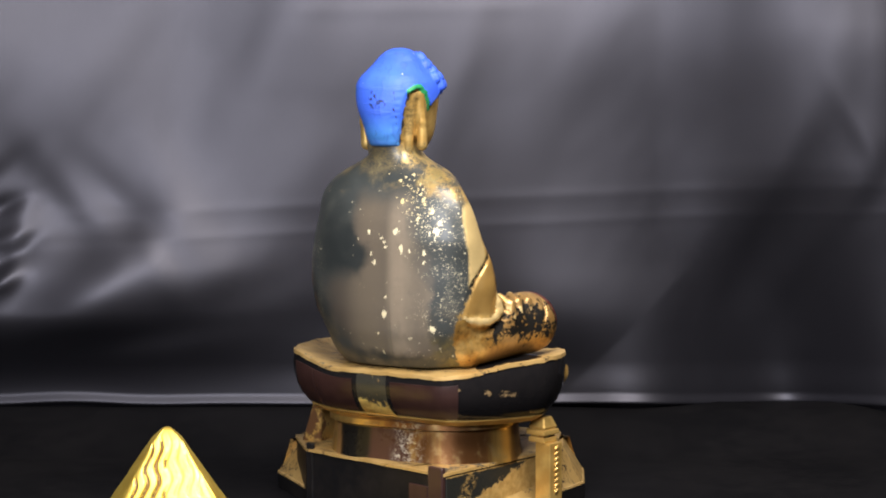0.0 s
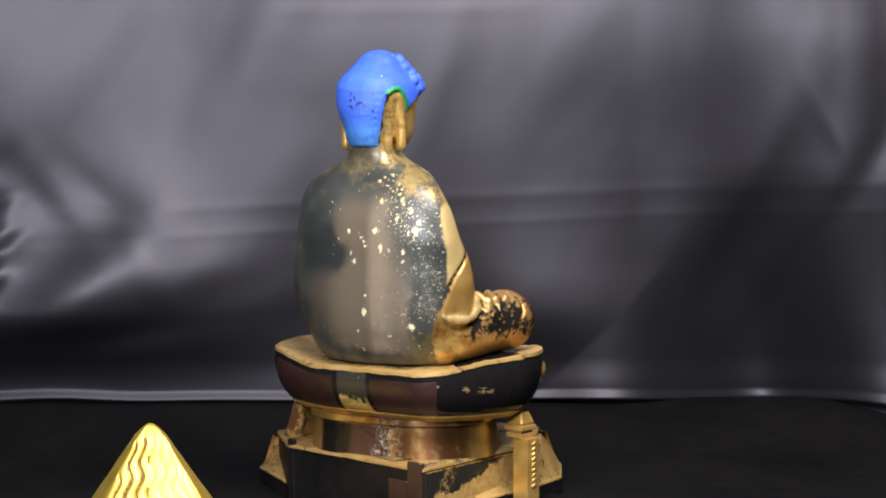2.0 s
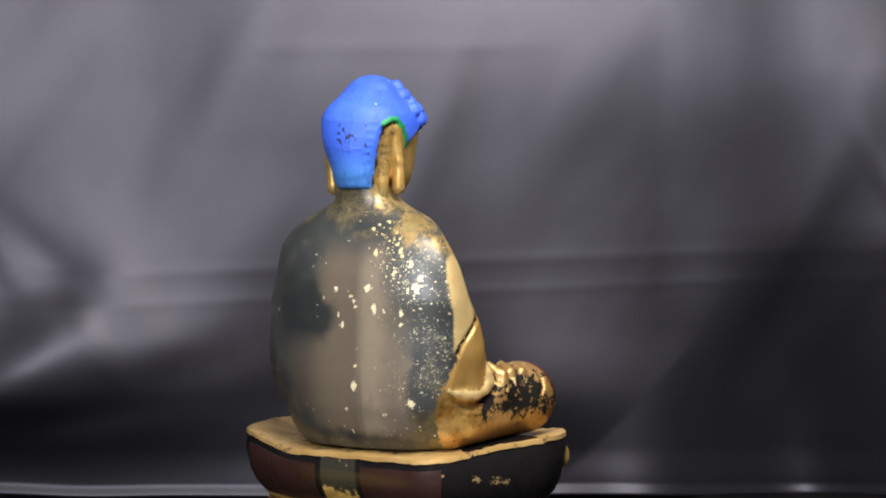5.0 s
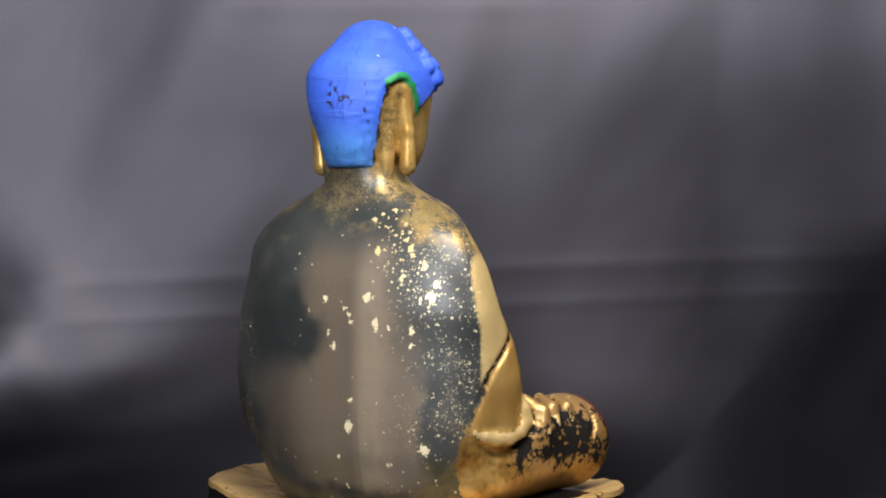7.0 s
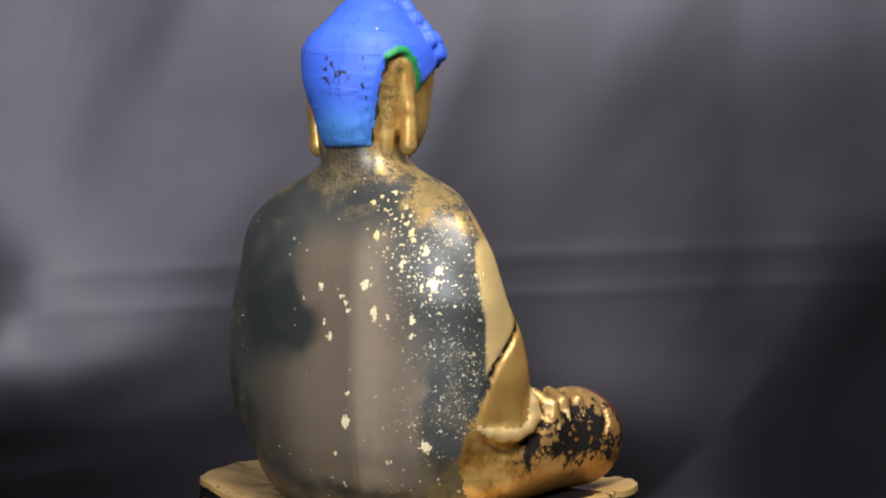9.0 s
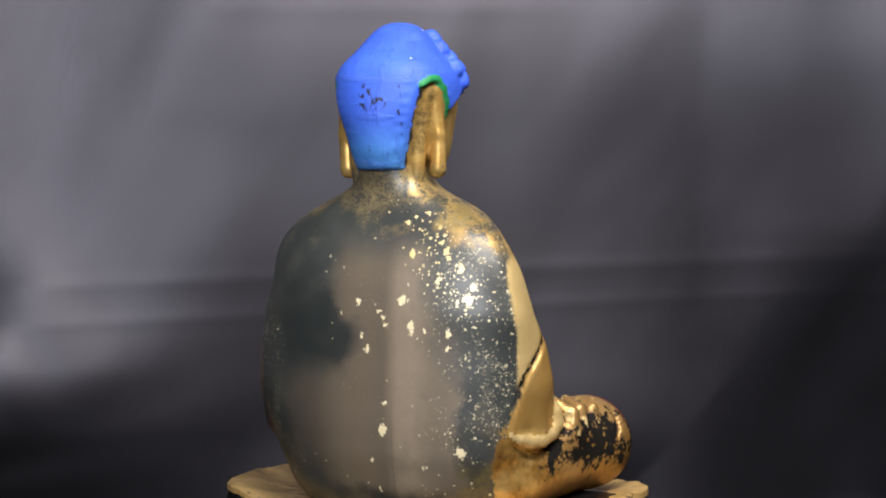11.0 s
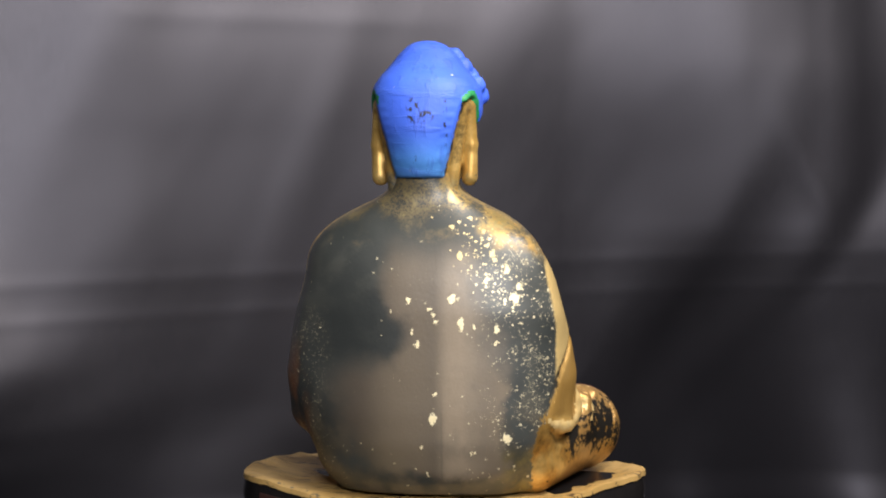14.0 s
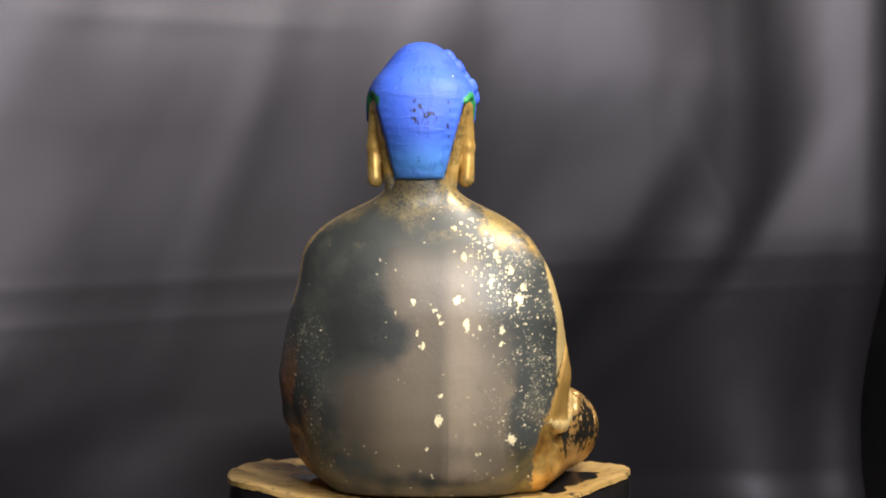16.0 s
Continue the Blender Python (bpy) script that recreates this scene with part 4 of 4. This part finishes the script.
TIER = [(-0.58, -0.03), (0.40, -0.30), (0.60, 0.56), (0.42, 1.05), (-0.45, 1.10), (-0.85, 0.29)]
FOOT = [(-0.57, -0.02), (0.39, -0.285), (0.46, -0.10), (0.635, 0.50), (0.665, 0.84), (0.5, 1.2), (-0.5, 1.25), (-1.02, 0.34)]


def board(name, a, b, lo, hi, z0, z1, out, back, material, parent, label=""):
    """An upright panel on the line from a to b, between two shares of its length."""
    a, b = np.array(a), np.array(b)
    d = (b - a) / np.linalg.norm(b - a)
    side = np.array([d[1], -d[0]])
    bm = bmesh.new()
    box(bm, 0, (hi - lo) * np.linalg.norm(b - a), -out, back, z0, z1)
    start = a + (b - a) * lo
    m = Matrix(((d[0], -side[0], 0, start[0]), (d[1], -side[1], 0, start[1]), (0, 0, 1, 0), (0, 0, 0, 1)))
    bmesh.ops.transform(bm, matrix=Matrix.Diagonal((K, K, K, 1)) @ m, verts=bm.verts)
    return part(name, bevel(bm, 0.0006, 1), material, parent, label)


def corner_post(root):
    """A square post with a stepped and ridged cap, turned with the tier's side."""
    place = Matrix.Translation((0.690, 0.325, 0.03)) @ Matrix.Rotation(radians(-14), 4, "Z")
    crown = Matrix.Translation((-0.035, 0.0, 0.0)) @ place
    shaft = bmesh.new()
    box(shaft, -0.05, 0.05, -0.05, 0.05, TABLE - 0.028, 0.15)
    bmesh.ops.transform(shaft, matrix=Matrix.Diagonal((K, K, K, 1)) @ place, verts=shaft.verts)
    post = part("corner_post", bevel(shaft, 0.0006, 2), POST, root, "gilded square corner post with a stepped cap")
    for name, z0, z1, r in (("cap_step", 0.150, 0.180, 0.054), ("cap_step", 0.180, 0.190, 0.046), ("cap_step", 0.190, 0.218, 0.062), ("cap_step", 0.218, 0.226, 0.050)):
        bm = bmesh.new()
        box(bm, -r, r, -r, r, z0, z1)
        bmesh.ops.transform(bm, matrix=Matrix.Diagonal((K, K, K, 1)) @ crown, verts=bm.verts)
        part(name, bevel(bm, 0.0007, 2), POST, post)
    bm = bmesh.new()
    box(bm, -0.056, 0.056, -0.056, 0.056, 0.226, 0.285)
    for vert in bm.verts:
        if vert.co.z > 0.25:
            vert.co.x *= 0.62
            vert.co.y *= 0.62
    bmesh.ops.transform(bm, matrix=Matrix.Diagonal((K, K, K, 1)) @ crown, verts=bm.verts)
    part("cap_top", bevel(bm, 0.0009, 3), POST, post)
    for k in range(9):
        bead = bmesh.new()
        m = place @ Matrix.Translation((0.053, 0.0, -0.10 + 0.028 * k)) @ Matrix.Rotation(radians(35), 4, "X") @ Matrix.Diagonal((0.009, 0.019, 0.010, 1))
        bmesh.ops.create_uvsphere(bead, u_segments=10, v_segments=6, radius=1, matrix=Matrix.Diagonal((K, K, K, 1)) @ m)
        part("carved_bead", bead, POST, post, smooth=True)
    return post


def pedestal():
    root = tagged(new("pedestal"), "six-sided black lacquered pedestal with worn gilding", "pedestal")
    seat = split(outline(SEAT_PLAN, 0.12), 0.014)
    side = [(0.0, SEAT - 0.025), (-0.008, SEAT - 0.07), (-0.004, SEAT - 0.12), (0.012, SEAT - 0.17), (0.038, SEAT - 0.215), (0.072, SEAT - 0.25), (0.115, SEAT - 0.275), (0.18, SEAT - 0.29)]
    stack("seat_slab", seat, side, SEAT_BLACK, root, "glossy black lacquered bowl-shaped seat", lift=rim_lift)
    stack("seat_top", seat, [(0.02, SEAT - 0.03), (-0.006, SEAT - 0.024), (-0.004, SEAT - 0.006), (0.012, SEAT), (0.06, SEAT), (0.12, SEAT), (0.2, SEAT), (0.3, SEAT - 0.001)], TAN, root,
          "worn tan gilded top face", ragged=0.008, lift=rim_lift)
    stack("rim_line", seat, [(0.090, SEAT - 0.262), (0.086, SEAT - 0.268), (0.125, SEAT - 0.296), (0.16, SEAT - 0.285)], POST, root, "thin gold edge line")
    inner = [(-0.007, SEAT - 0.055)] + side[1:6]
    plate("panel", seat, 0.052, 0.44, inner, 0.005, PANEL, root, "red-brown lacquer panel")
    plate("panel", seat, -0.62, -0.165, inner, 0.005, PANEL, root, "red-brown lacquer panel")
    plate("tab", seat, -0.152, 0.040, side[:7], 0.003, TAB, root, "grey wooden tab with flakes of gold leaf")
    drum = split(outline(six(0.58, 0.36, 0.37), 0.20))
    stack("drum", drum, [(0.06, SEAT - 0.27), (-0.015, SEAT - 0.295), (-0.018, SEAT - 0.325), (0.012, SEAT - 0.335), (0.006, 0.20), (-0.002, 0.14), (-0.012, 0.085)], DRUM, root, "gilded drum with dark glossy patches")
    tier = split(outline(TIER, 0.02))
    stack("tier", tier, [(0.0, TABLE + 0.004), (0.0, 0.075), (0.006, 0.08)], BLACK, root, "glossy black lacquered tier")
    board("gilded_face", TIER[1], TIER[2], 0.02, 0.98, TABLE + 0.006, 0.074, 0.004, 0.02, SIDE, root, "side face with worn gilding over black")
    stack("tier_top", tier, [(0.004, 0.078), (-0.008, 0.082), (-0.006, 0.096), (0.02, 0.10), (0.25, 0.10)], TAN, root, "tan gilded ledge", ragged=0.003)
    foot = split(outline(FOOT, 0.03))
    stack("foot", foot, [(0.0, TABLE + 0.004), (0.0, -0.145), (0.02, -0.14), (0.2, -0.14)], BLACK, root, "black foot plate")
    stack("foot_slope", foot, [(0.0, -0.139), (0.003, -0.130), (0.012, -0.126), (0.12, 0.065), (0.16, 0.065)], TAN, root, "tan gilded slope above the foot")
    corner_post(root)
    bm = bmesh.new()
    box(bm, -0.73, -0.61, MID - 0.10, MID + 0.10, 0.09, 0.33)
    for vert in bm.verts:
        if vert.co.z > 0.2:
            vert.co.x = -0.58 + (vert.co.x + 0.58) * 0.45
    bmesh.ops.scale(bm, vec=(K, K, K), verts=bm.verts)
    part("bracket", bevel(bm, 0.002, 3), BRACKET, root, "tapering bracket of brown wood with worn gilding", smooth=False)
    board("end_stile", TIER[0], TIER[1], 0.0, 0.05, TABLE + 0.006, 0.128, 0.006, 0.02, BLACK, root, "black stile at the end of the tier")
    board("corner_stile", TIER[0], TIER[1], 0.90, 1.0, TABLE + 0.006, 0.125, 0.010, 0.02, PANEL, root, "red-brown stile at the tier's corner")
    board("lower_panel", TIER[0], TIER[1], 0.76, 0.898, TABLE + 0.006, 0.02, 0.005, 0.02, PANEL, root, "red-brown lacquer panel")
    for s in (1, -1):
        bm = bmesh.new()
        r = bmesh.ops.create_uvsphere(bm, u_segments=20, v_segments=12, radius=1)["verts"]
        bmesh.ops.transform(bm, matrix=Matrix.Translation((0.0708 if s > 0 else -0.0675, 0.0425 if s > 0 else 0.035, 0.0535)) @ Matrix.Rotation(radians(-30 * s), 4, "Z") @ Matrix.Diagonal((0.0030, 0.0050, 0.0062, 1)), verts=r)
        part("petal_tip", bm, POST, root, "small gilded petal tip", smooth=True)
    root.matrix_world = pose(0, 0, 0, 0, 0, FACING)
    return root


pedestal()


# ---- the small pyramid beside it ----
def pyramid():
    n, rows, verts, faces, groove = 4 * 80, 110, [], [], []
    for r in range(rows):
        t = r / (rows - 1)
        half = 0.006 + 0.03 * min(1, t * 9) ** 0.5 + 0.362 * t
        for i in range(n):
            a = (i / n * 4) % 4
            k, f = int(a), a - int(a)
            x, y = [(2 * f - 1, -1), (1, 2 * f - 1), (1 - 2 * f, 1), (-1, 1 - 2 * f)][k]
            c = max(abs(f - 0.5) * 2 - 0.72, 0) / 0.28
            soft = 1 - 0.05 * c * c
            cut = math.sin(64 * (f - 0.5) * (0.25 + t) + 1.5 * math.sin(t * 24 + 2 * k + 3 * f) + 5 * t)
            carved = k == 0 and f < 0.46
            deep = (0.014 if carved else 0.004) * min(1, t * 5) * (1 - 0.7 * c)
            lump = 0.003 * noise.noise((x * 2.3 * (0.3 + t), y * 2.3 * (0.3 + t), t * 6 + k)) * min(1, t * 4)
            q = (half - deep * max(0, cut) ** 1.5 + lump) * soft
            groove.append(cut > (0.40 if carved else 0.93) and c < 0.9 and t > 0.1)
            verts.append((x * q, y * q, 0.575 * (1 - t)))
    for r in range(rows - 1):
        for i in range(n):
            j = (i + 1) % n
            faces.append((r * n + i, (r + 1) * n + i, (r + 1) * n + j, r * n + j))
    faces += [tuple(range(n)), tuple(range((rows - 1) * n, rows * n))[::-1]]
    ob = link_mesh("pyramid", np.array(verts) * K, faces, BRASS)
    ob.data.materials.append(BRONZE)
    ob.data.polygons.foreach_set("material_index", [int(all(groove[i] for i in f)) for f in faces])
    ob.matrix_world = pose(-0.1140, -0.06, TABLE * K + 0.0008, 0, 0, 11)
    return tagged(ob, "small bright gold pyramid with wavy carved grooves", "ornament")


pyramid()
